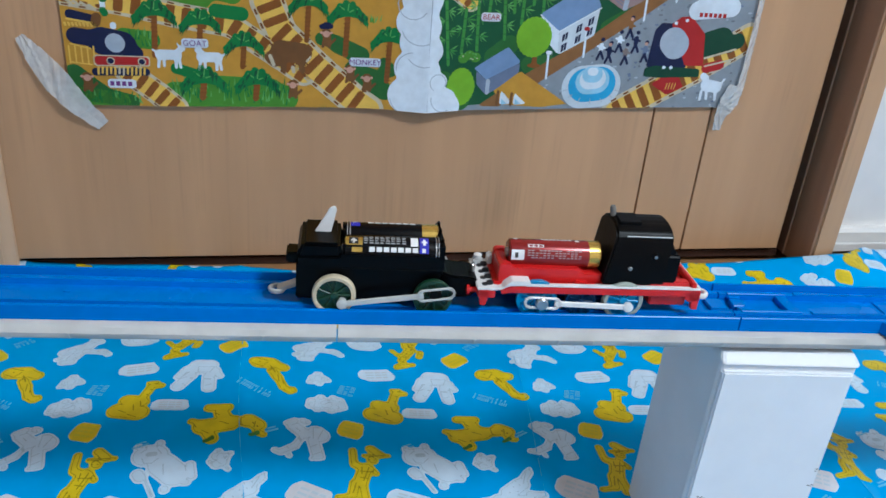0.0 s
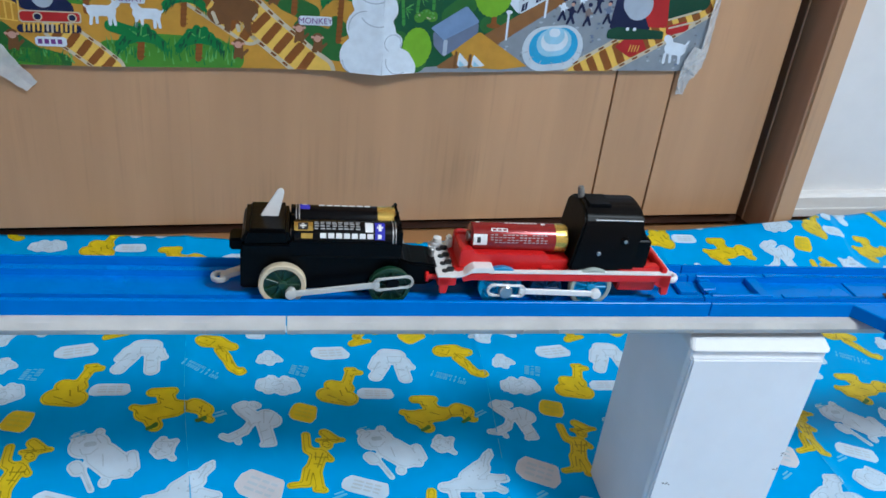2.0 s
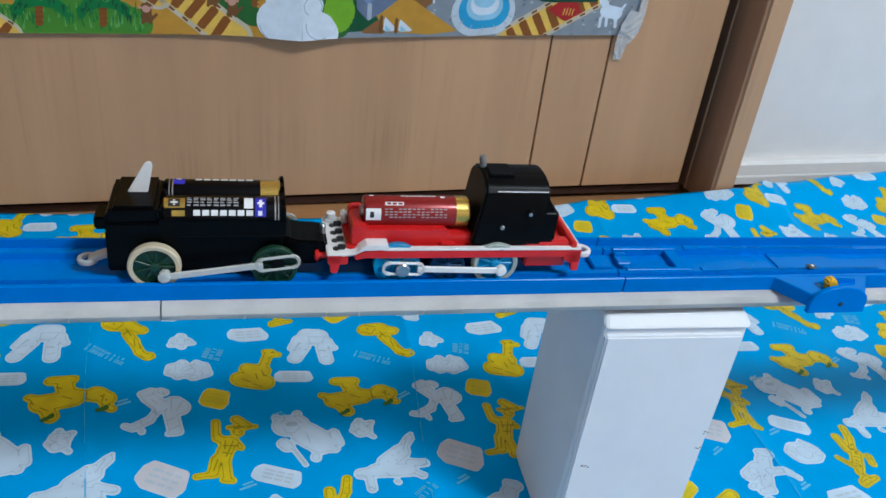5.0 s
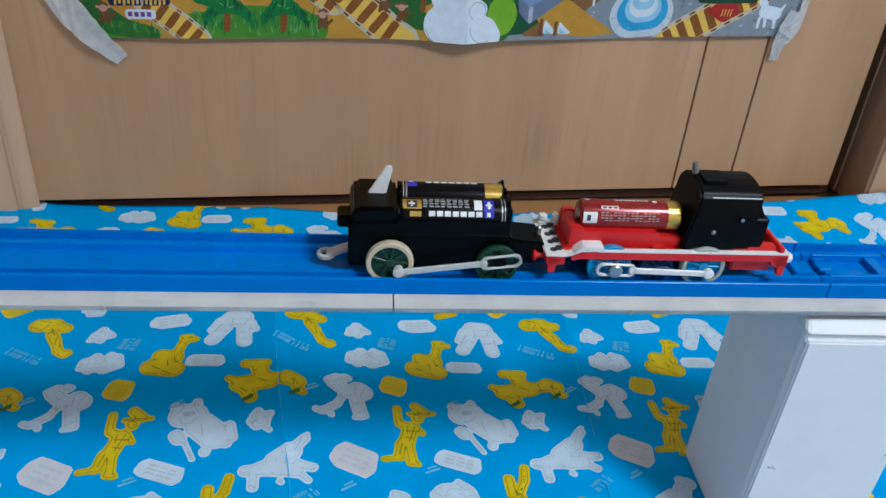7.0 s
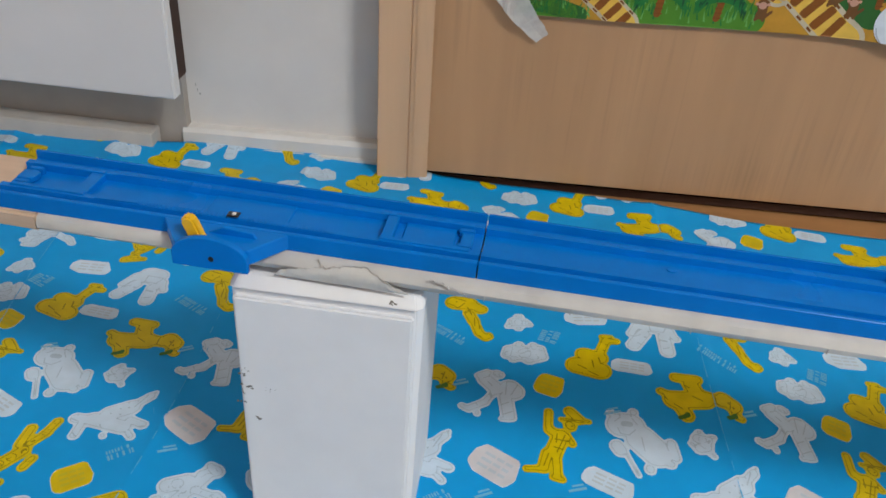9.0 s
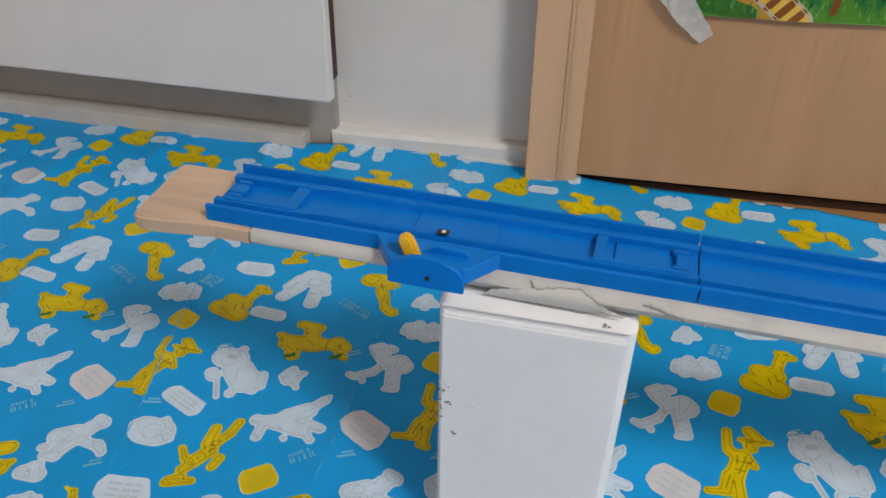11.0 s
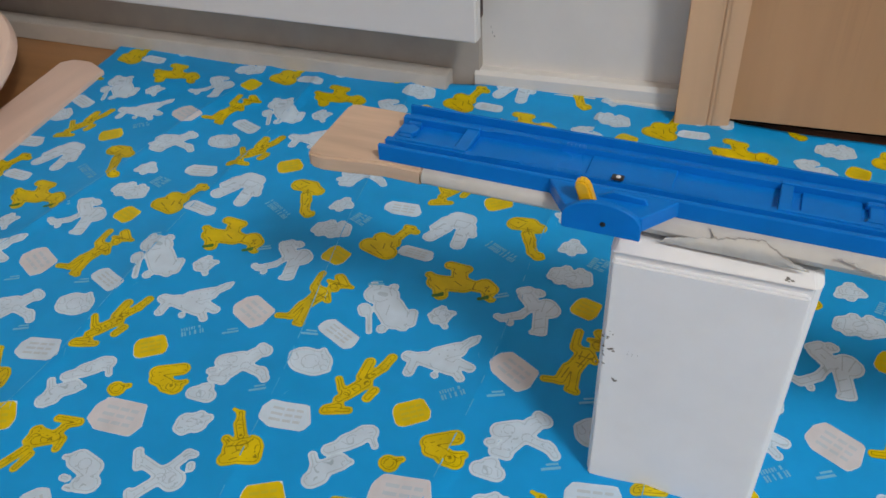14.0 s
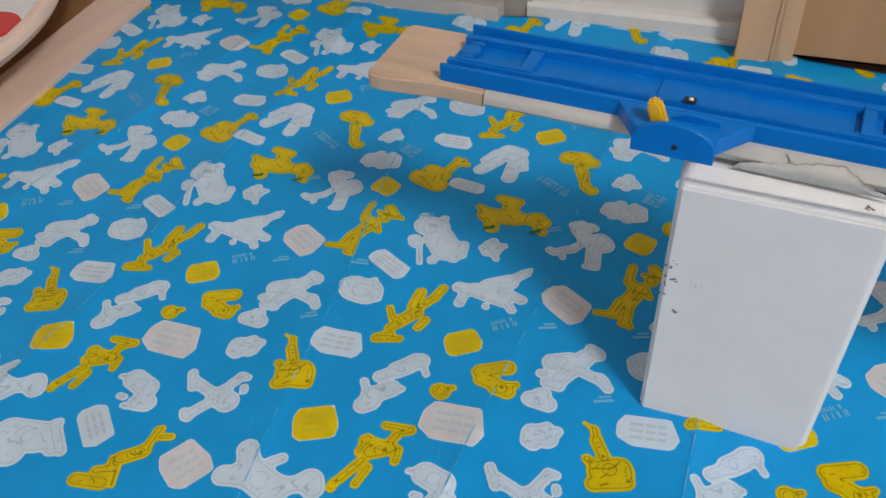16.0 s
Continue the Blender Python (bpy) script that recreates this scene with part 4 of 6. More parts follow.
railway("railway", [(118, 300), (120, 262), (132, 234), (165, 203), (200, 174), (212, 166)], 15, 13, 4)
railway("railway", [(-50, 262), (0, 255), (40, 247), (88, 240), (130, 213), (152, 198)], 11, 14, 3)
railway("railway", [(-2, 196), (24, 176), (38, 164)], 11, 11, 4)
railway("railway", [(462, 168), (500, 191), (540, 214), (592, 248)], 15, 14, 4)
railway("railway", [(270, 300), (290, 280), (304, 270)], 9, 10, 4)


def palm(u, z, h, s=1.0):
    blot("palm_trunk", [(u - 1.5, z - h, u + 0.5, z, 2.1 * s)], "tie", 6)
    for i in range(int(h / 4)):
        poly("trunk_ring", [(u - 3 * s, z - h + 4 * i), (u + 2 * s, z - h + 4 * i + 0.4), (u + 2 * s, z - h + 4 * i + 1.3), (u - 3 * s, z - h + 4 * i + 0.9)], "sleeper", 7)
    fr, teeth = [], []
    for a in (-12, 22, 62, 100, 140, 172, 196):
        c, d = math.cos(radians(a)), math.sin(radians(a))
        p1 = (u + 8 * s * c, z + 7.5 * s * d)
        p2 = (u + 15 * s * c, z + 7.5 * s * d - 6 * s)
        fr += [(u, z, *p1, 2.5 * s), (*p1, *p2, 1.7 * s)]
        for k in range(5):
            t = k / 4
            q = (p1[0] + (p2[0] - p1[0]) * t, p1[1] + (p2[1] - p1[1]) * t)
            teeth.append([q, (q[0] + 2.2 * s, q[1] + 0.3), (q[0] + 1.4 * s * c - 0.4, q[1] - rnd.uniform(4, 7) * s)])
    blot("palm_leaves", fr, "leaf", 8, 1.0, 1.2)
    for q in teeth:
        poly("leaflet", q, rnd.choice(("leaf", "leaf", "darkleaf")), 9)
    for a in (30, 85, 135):
        c, d = math.cos(radians(a)), math.sin(radians(a))
        blot("leaf_rib", [(u + 2 * c, z + 2 * d, u + 9 * s * c, z + 7 * s * d, 0.5)], "paleleaf", 9, 0.3, 0.8)


for u, z, h, s in ((24, 249, 38, 1.15), (62, 243, 28, 1.1), (99, 225, 22, 1.1), (63, 191, 17, 1.3), (110, 191, 17, 1.25), (156, 263, 34, 1.1), (191, 255, 38, 1.15), (230, 234, 40, 1.1)):
    palm(u, z, h, s)
# plain animal silhouettes
for u, z, f in ((35, 210, 1), (70, 209, -1)):
    blot("goat", [(u - 8, z + 2, u + 6, z + 2, 4.4), (u + 8 * f, z + 6, u + 11 * f, z + 8, 2.6), (u - 9, z - 2, u - 10, z - 9, 1.3), (u - 5, z - 2, u - 5, z - 8, 1.2), (u + 5, z - 2, u + 5, z - 9, 1.3), (u + 8, z - 1, u + 9, z - 9, 1.2), (u + 9 * f, z + 9, u + 7 * f, z + 12, 0.8), (u - 11 * f, z + 4, u - 14 * f, z + 6, 0.9)], "cloud", 8, 1.5, 0.9)
blot("brown_animal", [(132, 219, 150, 217, 9.5), (122, 213, 126, 209, 5), (134, 206, 134, 201, 2.6), (150, 206, 151, 201, 2.6)], "bearbrown", 8, 4)
blot("animal_patch", [(122, 214, 125, 206, 1.6), (142, 204, 143, 200, 1.6), (155, 210, 158, 214, 1.0)], "cream", 9, 1.0, 0.9)
for u, z in ((194, 204), (210, 196), (142, 188), (172, 236), (-36, 190)):
    blot("small_animal", [(u, z - 8, u + 1, z - 4, 3.6), (u + 4, z - 9, u + 8, z - 5, 1.2), (u - 3, z - 12, u - 2, z - 9, 1.3), (u + 3, z - 12, u + 3, z - 9, 1.3), (u, z, u + 0.3, z, 4.4)], "bearbrown", 8, 1.2, 0.9)
    blot("small_face", [(u, z - 0.6, u + 0.4, z - 0.6, 2.9), (u - 4.4, z + 0.6, u - 4.2, z + 0.6, 1.2), (u + 4.6, z + 0.6, u + 4.7, z + 0.6, 1.2)], "pinkskin", 9, 0.8, 0.7)
blot("cap", [(168, 242, 176, 242.5, 2.3), (171, 244, 174, 244, 2)], "navy", 10, 1.0, 0.8)
# plain engine on the left
blot("engine_body", [(-42, 226, -28, 224, 7), (-20, 222, -4, 219, 12), (2, 214, 6, 212, 7), (-44, 244, -26, 240, 4)], "navy", 8, 3)
for i in range(5):
    blot("cab_post", [(-48 + 5 * i, 202, -48 + 5 * i, 217, 0.7)], "trackyellow", 9, 0.3, 0.7)
for i in range(9):
    blot("cab_fringe", [(-49 + 3 * i, 236.5, -48.4 + 3 * i, 234.6, 1.0)], "trackyellow", 9, 0.3, 0.7)
blot("engine_stripe", [(-47, 219, -30, 215, 0.6), (-47, 203, -30, 201, 0.6), (-47, 240, -27, 237, 0.9)], "trackyellow", 9, 0.5, 0.8)
poly("engine_plate_edge", [(-29, 200), (18, 201), (18, 210), (-29, 210)], "cream", 9)
poly("engine_plate", [(-28, 201), (17, 202), (17, 209), (-28, 209)], "crimson", 10)
for u in (-15, 11):
    blot("engine_buffer", [(u, 205, u + 0.3, 205, 3.4)], "cream", 11, 1, 0.8)
    blot("engine_buffer_core", [(u, 205, u + 0.3, 205, 2.4)], "navy", 12, 1, 0.7)
blot("engine_front", [(-10, 221, -9.6, 220.4, 8.0)], "faceg", 9, 1, 0.9)
blot("engine_lamp", [(-10, 235, -10, 236, 2.6)], "cloud", 9, 1, 0.8)
blot("engine_dome", [(-24, 238, -23, 242, 4)], "bearbrown", 9, 2, 1.0)
for i in range(12):
    u = -26 + 3.5 * i
    blot("engine_grille", [(u, 193 + (i % 2), u + 0.5, 199, 0.9)], "trackyellow" if i not in (5, 6) else "cream", 9, 0.4, 0.8)
blot("engine_skirt", [(-28, 195, 14, 196, 3.4)], "navy", 8, 1, 1.2)
blot("carriage", [(-49, 268, -22, 262, 9)], "trackyellow", 8, 2)
blot("carriage_trim", [(-46, 256, -42, 253, 1.2), (-40, 255, -36, 252, 1.2), (-34, 254, -30, 251, 1.2), (-28, 252, -24, 249, 1.2)], "cream", 9, 0.6, 0.8)
blot("signal", [(-17, 262, -17, 246, 2.2)], "cloud", 10, 1, 1.0)
blot("signal_flag", [(-17, 258, -16, 258, 3.0), (-17, 248, -16, 246, 3.0)], "leaf", 11, 1, 1.0)
# column of white cloud over the fold
blot("cloud", [(258, 300, 258, 272, 19), (250, 250, 262, 246, 15), (256, 232, 262, 226, 17), (252, 208, 262, 204, 17), (248, 182, 262, 176, 18), (264, 300, 266, 166, 9), (262, 222, 270, 224, 10), (278, 196, 277, 194, 8), (284, 178, 288, 172, 12), (270, 170, 280, 172, 12)], "cloud", 12, 2, 2.0)
for a0, a1, cx, cz, r in ((130, 330, 250, 266, 14), (200, 300, 258, 247, 18), (215, 290, 262, 226, 17), (190, 300, 250, 181, 18), (90, 190, 252, 207, 15), (-30, 240, 277, 195, 8.0), (170, 300, 283, 179, 12)):
    arc = [(cx + r * math.cos(radians(a)), cz + r * math.sin(radians(a))) for a in np.linspace(a0, a1, 9)]
    blot("cloud_line", [(p[0], p[1], q[0], q[1], 0.45) for p, q in zip(arc, arc[1:])], "faceg", 13, 0.3, 0.8)
blot("fold_line", [(267.5, 166, 266, 320, 0.45)], "faceg", 14, 0.2, 1.2)
# right half: dark grove of bamboo, houses, trees, fountain, plain engine
poly("grove", [(270, 340), (270, 176), (300, 172), (322, 174), (373, 203), (428, 240), (480, 276), (505, 295), (490, 340)], "darkleaf", 2)
for q in ((282, 196, 300, 178, 10), (330, 220, 345, 232, 9), (366, 214, 384, 216, 8), (440, 252, 456, 262, 7)):
    blot("grove_light", [q], "hedge", 3, 6)
poly("verge", [(318, 172), (340, 172), (373, 193), (430, 232), (481, 268), (507, 288), (505, 298), (490, 293), (426, 244), (363, 204)], "earth", 4)
for u0, z0, u1, z1 in ((286, 212, 278, 290), (298, 223, 301, 290), (313, 226, 310, 300), (339, 237, 334, 300), (354, 252, 355, 300), (374, 262, 373, 300), (392, 275, 392, 300), (322, 262, 324, 300), (346, 262, 344, 300), (364, 270, 366, 300), (384, 284, 384, 300)):
    blot("bamboo", [(u0, z0, u1, z1, 1.5)], "bamboo", 5, 0.5, 0.9)
    for k in range(int((z1 - z0) / 9)):
        t = (k + 0.5) * 9 / (z1 - z0)
        u, z = u0 + (u1 - u0) * t, z0 + 9 * (k + 0.5)
        poly("bamboo_ring", [(u - 1.6, z), (u + 1.6, z), (u + 1.6, z + 0.7), (u - 1.6, z + 0.7)], "hedge", 6)
        if k:
            s = 1 if k % 2 else -1
            for a in (-65, -35, -5, 30):
                c, d = math.cos(radians(a)), math.sin(radians(a))
                n_ = rnd.uniform(7, 10.5)
                poly("bamboo_leaf", [(u + 2 * s, z), (u + s * (2 + 0.5 * n_ * c), z + 0.5 * n_ * d + 0.9), (u + s * (2 + n_ * c), z + n_ * d), (u + s * (2 + 0.5 * n_ * c), z + 0.5 * n_ * d - 0.9)], rnd.choice(("paleleaf", "paleleaf", "bamboo")), 7)
for u, z in ((300, 218), (306, 221), (312, 219)):
    blot("shrub", [(u, z, u + 1, z, 4.6)], "grass", 6, 1)
for j in range(18):
    u, z = rnd.uniform(297, 315), rnd.uniform(217, 224)
    blot("shrub_dot", [(u, z, u + 0.3, z, 0.7)], "cream" if j % 4 == 0 else "paleleaf", 8, 0.2, 0.6)


def crown(cu, cz, rx, rz, bumps):
    """A round printed tree with a scalloped edge."""
    pr = [(cu, cz, cu + 0.5, cz, min(rx, rz))]
    for i in range(bumps):
        a = 2 * math.pi * i / bumps
        pr.append((cu, cz, cu + (rx - 2) * math.cos(a), cz + (rz - 2) * math.sin(a), 2.4))
    blot("tree", pr, "lime", 8, 0.8, 1.1)
    blot("tree_light", [(cu - rx * 0.3, cz + rz * 0.25, cu + rx * 0.1, cz + rz * 0.3, rx * 0.4)], "lime", 9, 1, 1.2)


crown(300, 191, 13.5, 18, 22)
blot("tree_trunk", [(371, 213, 371, 224, 2.4), (366, 213, 376, 213, 1.6)], "tie", 7, 2)
crown(368, 240, 17, 19, 24)
poly("house_side", [(372, 261), (392, 246), (394, 224), (380, 238)], "cloud", 7)
poly("house_wall", [(392, 246.5), (394, 224), (428, 244), (430, 270)], "housewhite", 7)
poly("house_roof", [(372, 262), (392, 246.5), (431, 271), (421, 288), (404, 284)], "roofblue", 8)
blot("house_eave", [(372, 261, 392, 246, 0.6), (392, 246, 431, 270, 0.6)], "cloud", 9, 0.3, 0.8)
for u, z in ((396, 240), (409, 248.5), (420, 255.5)):
    for dz in (0, -10):
        q = [(u, z + dz - 3.4), (u + 5, z + dz - 0.4), (u + 5.4, z + dz + 6.6), (u + 0.2, z + dz + 3.4)]
        poly("house_window", q, "navy", 9)
        poly("house_bar", [(u + 2.4, z + dz - 2), (u + 2.9, z + dz - 1.7), (u + 3.1, z + dz + 5), (u + 2.6, z + dz + 4.7)], "housewhite", 10)
poly("barn_roof", [(312, 209), (344, 230), (358, 216), (325, 198)], "roofblue", 8)
poly("barn_wall", [(314, 207), (325, 198), (357, 216), (357, 206), (337, 190), (326, 183), (316, 193)], "bridge", 7)
poly("barn_edge", [(325, 198), (329, 200), (329, 184), (325, 183)], "faceg", 9)
poly("path", [(332, 189), (359, 207), (410, 176), (383, 172), (345, 174)], "ochre", 6)
for i in range(2):
    u = 336 + 14 * i
    poly("bridge_post", [(u, 172), (u + 3, 172), (u + 4, 189 - 2 * i), (u + 1, 189 - 2 * i)], "bearbrown", 9)
    poly("bridge_side", [(u + 4, 174), (u + 5, 188 - 2 * i), (u + 18, 175)], "cloud", 8)
    poly("bridge_tile", [(u + 6, 174), (u + 6, 180), (u + 12, 175)], "poolpale", 9)
poly("shed_wall", [(428, 283), (454, 268), (470, 277), (491, 291), (480, 310), (430, 310)], "pinkroof", 7)
poly("shed_edge", [(452, 268), (457, 269), (460, 300), (455, 300)], "faceg", 8)
for i in range(4):
    blot("shed_line", [(430, 287 + 3 * i, 452, 273 + 3 * i, 0.4)], "bridge", 8, 0.3, 0.8)
for u, z, h in ((385, 201, 24), (420, 223, 26), (476, 260, 26), (506, 279, 20)):
    blot("lamp_post", [(u, z, u - 0.5, z + h, 1.1)], "cloud", 9, 0.5, 0.8)
    blot("lamp_head", [(u - 1.5, z + h + 1, u + 1, z + h + 1, 1.8)], "crimson" if h == 26 else "cloud", 10, 0.5, 0.8)
blot("fountain_edge", [(424, 193, 442, 195, 21.5)], "housewhite", 6, 2)
blot("fountain_water", [(426, 195, 441, 197, 17)], "pool", 7, 2)
blot("fountain_ring", [(429, 199, 438, 200, 13)], "poolpale", 8, 2)
blot("fountain_tier", [(430, 201, 437, 202, 10)], "cloud", 9, 2)
blot("fountain_top", [(430, 206, 435, 206, 8)], "poolpale", 10, 2)
blot("fountain_core", [(431, 209, 434, 209, 4)], "cloud", 11, 2)
for a in range(200, 345, 24):
    u, z = 433 + 31 * math.cos(radians(a)), 195 + 18 * math.sin(radians(a))
    blot("fountain_joint", [(u, z, 433 + 26 * math.cos(radians(a)), 195 + 14 * math.sin(radians(a)), 0.4)], "faceg", 9, 0.2, 0.7)
for i in range(260):
    u, z = rnd.uniform(372, 590), rnd.uniform(174, 292)
    if z < 172 + (u - 322) * 0.62:
        w_ = rnd.uniform(2, 5)
        poly("cobble", [(u, z), (u + w_ * 0.5, z - 0.6), (u + w_, z + 0.3), (u + w_ * 0.7, z + 1.5), (u + 0.4, z + 1.2)], rnd.choice(("cobblegrey", "bridge", "faceg")), 3)
for u, z, hue in ((446, 227, "navy"), (463, 226, "barn"), (483, 229, "bridge"), (464, 252, "earth"), (455, 238, "cloud"), (437, 230, "cloud"), (472, 238, "navy")):
    blot("small_figure", [(u, z, u, z + 5, 2.2), (u - 4, z + 4, u + 4, z + 2.4, 1.0)], hue, 9, 0.8, 0.8)
    blot("figure_legs", [(u - 3, z - 9, u, z - 1, 1.2), (u + 3.5, z - 8, u, z - 1, 1.2), (u + 0.5, z + 10.5, u + 1, z + 10.5, 1.9)], "navy", 10, 0.5, 0.8)
for u, z in ((464, 261), (446, 236), (483, 238)):
    blot("figure_face", [(u, z, u + 0.3, z, 1.6)], "pinkskin", 11, 0.3, 0.6)
poly("engine_cab", [(487, 215), (490, 252), (496, 259), (520, 258), (530, 215)], "navy", 8)
blot("engine_body", [(550, 240, 562, 244, 13), (572, 240, 580, 244, 8)], "darkgreen", 8, 3)
poly("engine_boiler", [(506, 258), (512, 263), (530, 262), (543, 250), (548, 218), (528, 218)], "crimson", 9)
blot("engine_dome", [(516, 261, 526, 262, 4.2)], "crimson", 10, 2, 1.0)
blot("engine_dome_mark", [(521, 262, 521.4, 262, 1.6), (510, 259, 510.4, 259, 1.6)], "cloud", 11, 0.4, 0.7)
blot("engine_front", [(511, 241, 514, 238, 14)], "faceg", 10, 2, 1.1)
poly("engine_beam", [(486, 206), (486, 214), (496, 217), (545, 215), (546, 207), (500, 205)], "darkgreen", 10)
for u in (506, 513.5):
    blot("engine_rivet", [(u, 215.5, u + 0.3, 215.5, 1.7)], "cloud", 11, 0.4, 0.7)
poly("engine_plough", [(496, 198), (507, 207), (524, 207), (531, 196), (514, 188)], "crimson", 9)
for i in range(4):
    blot("plough_line", [(512 + 3 * i, 194, 513 + 3 * i, 200, 0.5)], "trackyellow", 11, 0.3, 0.7)
blot("engine_wheels", [(552, 216, 566, 220, 5)], "crimson", 9, 2)
blot("engine_rods", [(548, 226, 580, 236, 1.0), (550, 218, 580, 226, 0.9)], "cream", 10, 0.4, 0.8)
blot("white_animal", [(556, 199, 568, 197, 6), (551, 208, 554, 206, 3.6), (552, 192, 552, 184, 1.6), (558, 192, 559, 185, 1.6), (568, 192, 569, 184, 1.6), (572, 200, 575, 205, 1.2)], "cloud", 9, 1.6, 1.0)
blot("label_cloud", [(530, 272, 566, 276, 9), (538, 282, 552, 284, 8)], "cloud", 11, 3)
# name tags: two places read as bars, three as words
for name_, u, z, w_ in (("tag", -7, 185, 24), ("tag", 548, 268, 34)):
    if u < 100:
        poly("tag", [(u - w_ / 2, z - 4), (u + w_ / 2, z - 4), (u + w_ / 2, z + 4), (u - w_ / 2, z + 4)], "cloud", 12)
    for i in range(int(w_ / 5)):
        poly("tag_bar", [(u - w_ / 2 + 2 + 5 * i, z - 2), (u - w_ / 2 + 5.4 + 5 * i, z - 2), (u - w_ / 2 + 5.4 + 5 * i, z + 2), (u - w_ / 2 + 2 + 5 * i, z + 2)], "purple" if u < 100 else "crimson", 13)
for word, u, z, w_ in (("GOAT", 57, 223, 23), ("MONKEY", 208, 211, 29), ("BEAR", 324, 257, 19)):
    poly("tag", [(u - w_ / 2, z - 4), (u + w_ / 2, z - 4), (u + w_ / 2, z + 4), (u - w_ / 2, z + 4)], "cloud", 13)
    cu = bpy.data.curves.new("word", "FONT")
    cu.body, cu.size, cu.align_x, cu.align_y = word, 0.0072, "CENTER", "CENTER"
    cu.materials.append(M["crimson" if word == "BEAR" else "purple"])
    ob = new("word", cu)
    ob.parent = poster
    ob.matrix_local = pose(u / 1000, float(poster_v(u / 1000, z / 1000)) - 0.0022, z / 1000, 90, 0, 0)


def ribbon(name, pts, width, label, seed=1):
    """A crumpled strip of clear tape along the points (u, v, z), with its width at each."""
    bm = bmesh.new()
    rows_ = []
    p = [Vector(q) for q in pts]
    rc = random.Random(seed)
    n, m = 30, 8
    folds = [(rc.uniform(0, 1), rc.uniform(-0.7, 0.7), rc.uniform(0.0004, 0.0013)) for _ in range(7)]
    for i in range(n + 1):
        t = i / n * (len(p) - 1)
        k = min(int(t), len(p) - 2)
        c = p[k].lerp(p[k + 1], t - k)
        d = (p[k + 1] - p[k]).normalized()
        side = d.cross(Vector((0, -1, 0))).normalized()
        w_ = width[k] + (width[k + 1] - width[k]) * (t - k) + rc.uniform(-0.0009, 0.0009)
        row = []
        for j in range(m + 1):
            q = j / m - 0.5
            lift = sum(h * max(0.0, 1 - abs(i / n - at_ - lean * q) / 0.06) for at_, lean, h in folds)
            row.append(bm.verts.new(c + side * w_ * q + d * rc.uniform(-1, 1) * 0.0003 + Vector((0, -lift - 0.0010 * abs(q) - 0.00006 * rc.random(), 0))))
        rows_.append(row)
    for a, b in zip(rows_, rows_[1:]):
        for j in range(m):
            bm.faces.new((a[j], a[j + 1], b[j + 1], b[j]))
    r = bmesh.ops.extrude_face_region(bm, geom=bm.faces[:])
    bmesh.ops.translate(bm, verts=[g for g in r["geom"] if isinstance(g, bmesh.types.BMVert)], vec=(0, -0.0003, 0))
    bmesh.ops.recalc_face_normals(bm, faces=bm.faces[:])
    ob = part(name, bm, M["tape"])
    ob.matrix_world = WALL
    return tagged(ob, label, "tape", "tape on the poster")


ribbon("tape", [(-0.087, -0.002, 0.2235), (-0.0765, -0.003, 0.2085), (-0.062, -0.006, 0.188), (-0.046, -0.007, 0.167), (-0.0265, -0.002, 0.1455)], (0.008, 0.017, 0.024, 0.020, 0.013), "crumpled strip of clear tape holding the poster", 3)
ribbon("tape", [(0.5945, -0.006, 0.310), (0.5945, -0.006, 0.250), (0.5935, -0.006, 0.196)], (0.005, 0.006, 0.008), "narrow strip of clear tape along the poster edge", 5)
ribbon("tape", [(0.588, -0.008, 0.200), (0.584, -0.007, 0.184), (0.579, -0.005, 0.168), (0.5795, -0.002, 0.151)], (0.016, 0.022, 0.013, 0.008), "torn strip of clear tape hanging from the poster corner", 8)

# ---- track on its supports ----
TRK = pose(0, -0.102, 0, 0, 0, -2.6)  # x along the track
HALF = [(0.0, 175.8), (20, 175.8), (20, 183.6), (19.6, 184), (18.2, 184), (17.8, 179.8), (12.8, 179.6), (12.4, 182.4), (9.2, 182.4), (8.8, 179.2), (0.0, 179.2)]
PROFILE = [(w / 1000, z / 1000) for w, z in HALF[1:-1]] + [(-w / 1000, z / 1000) for w, z in reversed(HALF[1:-1])]


def rail_body(x0, x1):
    return prism(PROFILE, x1 - x0, "x", x0)


straight = thing("track_rail", TRK, "long straight blue plastic toy railway track piece", "toy track", "toy track pieces")
part("rail", rail_body(-0.0520, 0.3822), M["rail_blue"], straight)
part("tongue", box(0.372, 0.3822, -0.006, 0.006, 0.1792, 0.1815, 0.0005), M["rail_blue"], straight)
for x in (0.03, 0.148, 0.262):
    part("stud", lathe([(0.0022, 0.1792), (0.0022, 0.1796), (0.0012, 0.17965)], pose(x, 0.003, 0), 16), M["rail_blue"], straight)


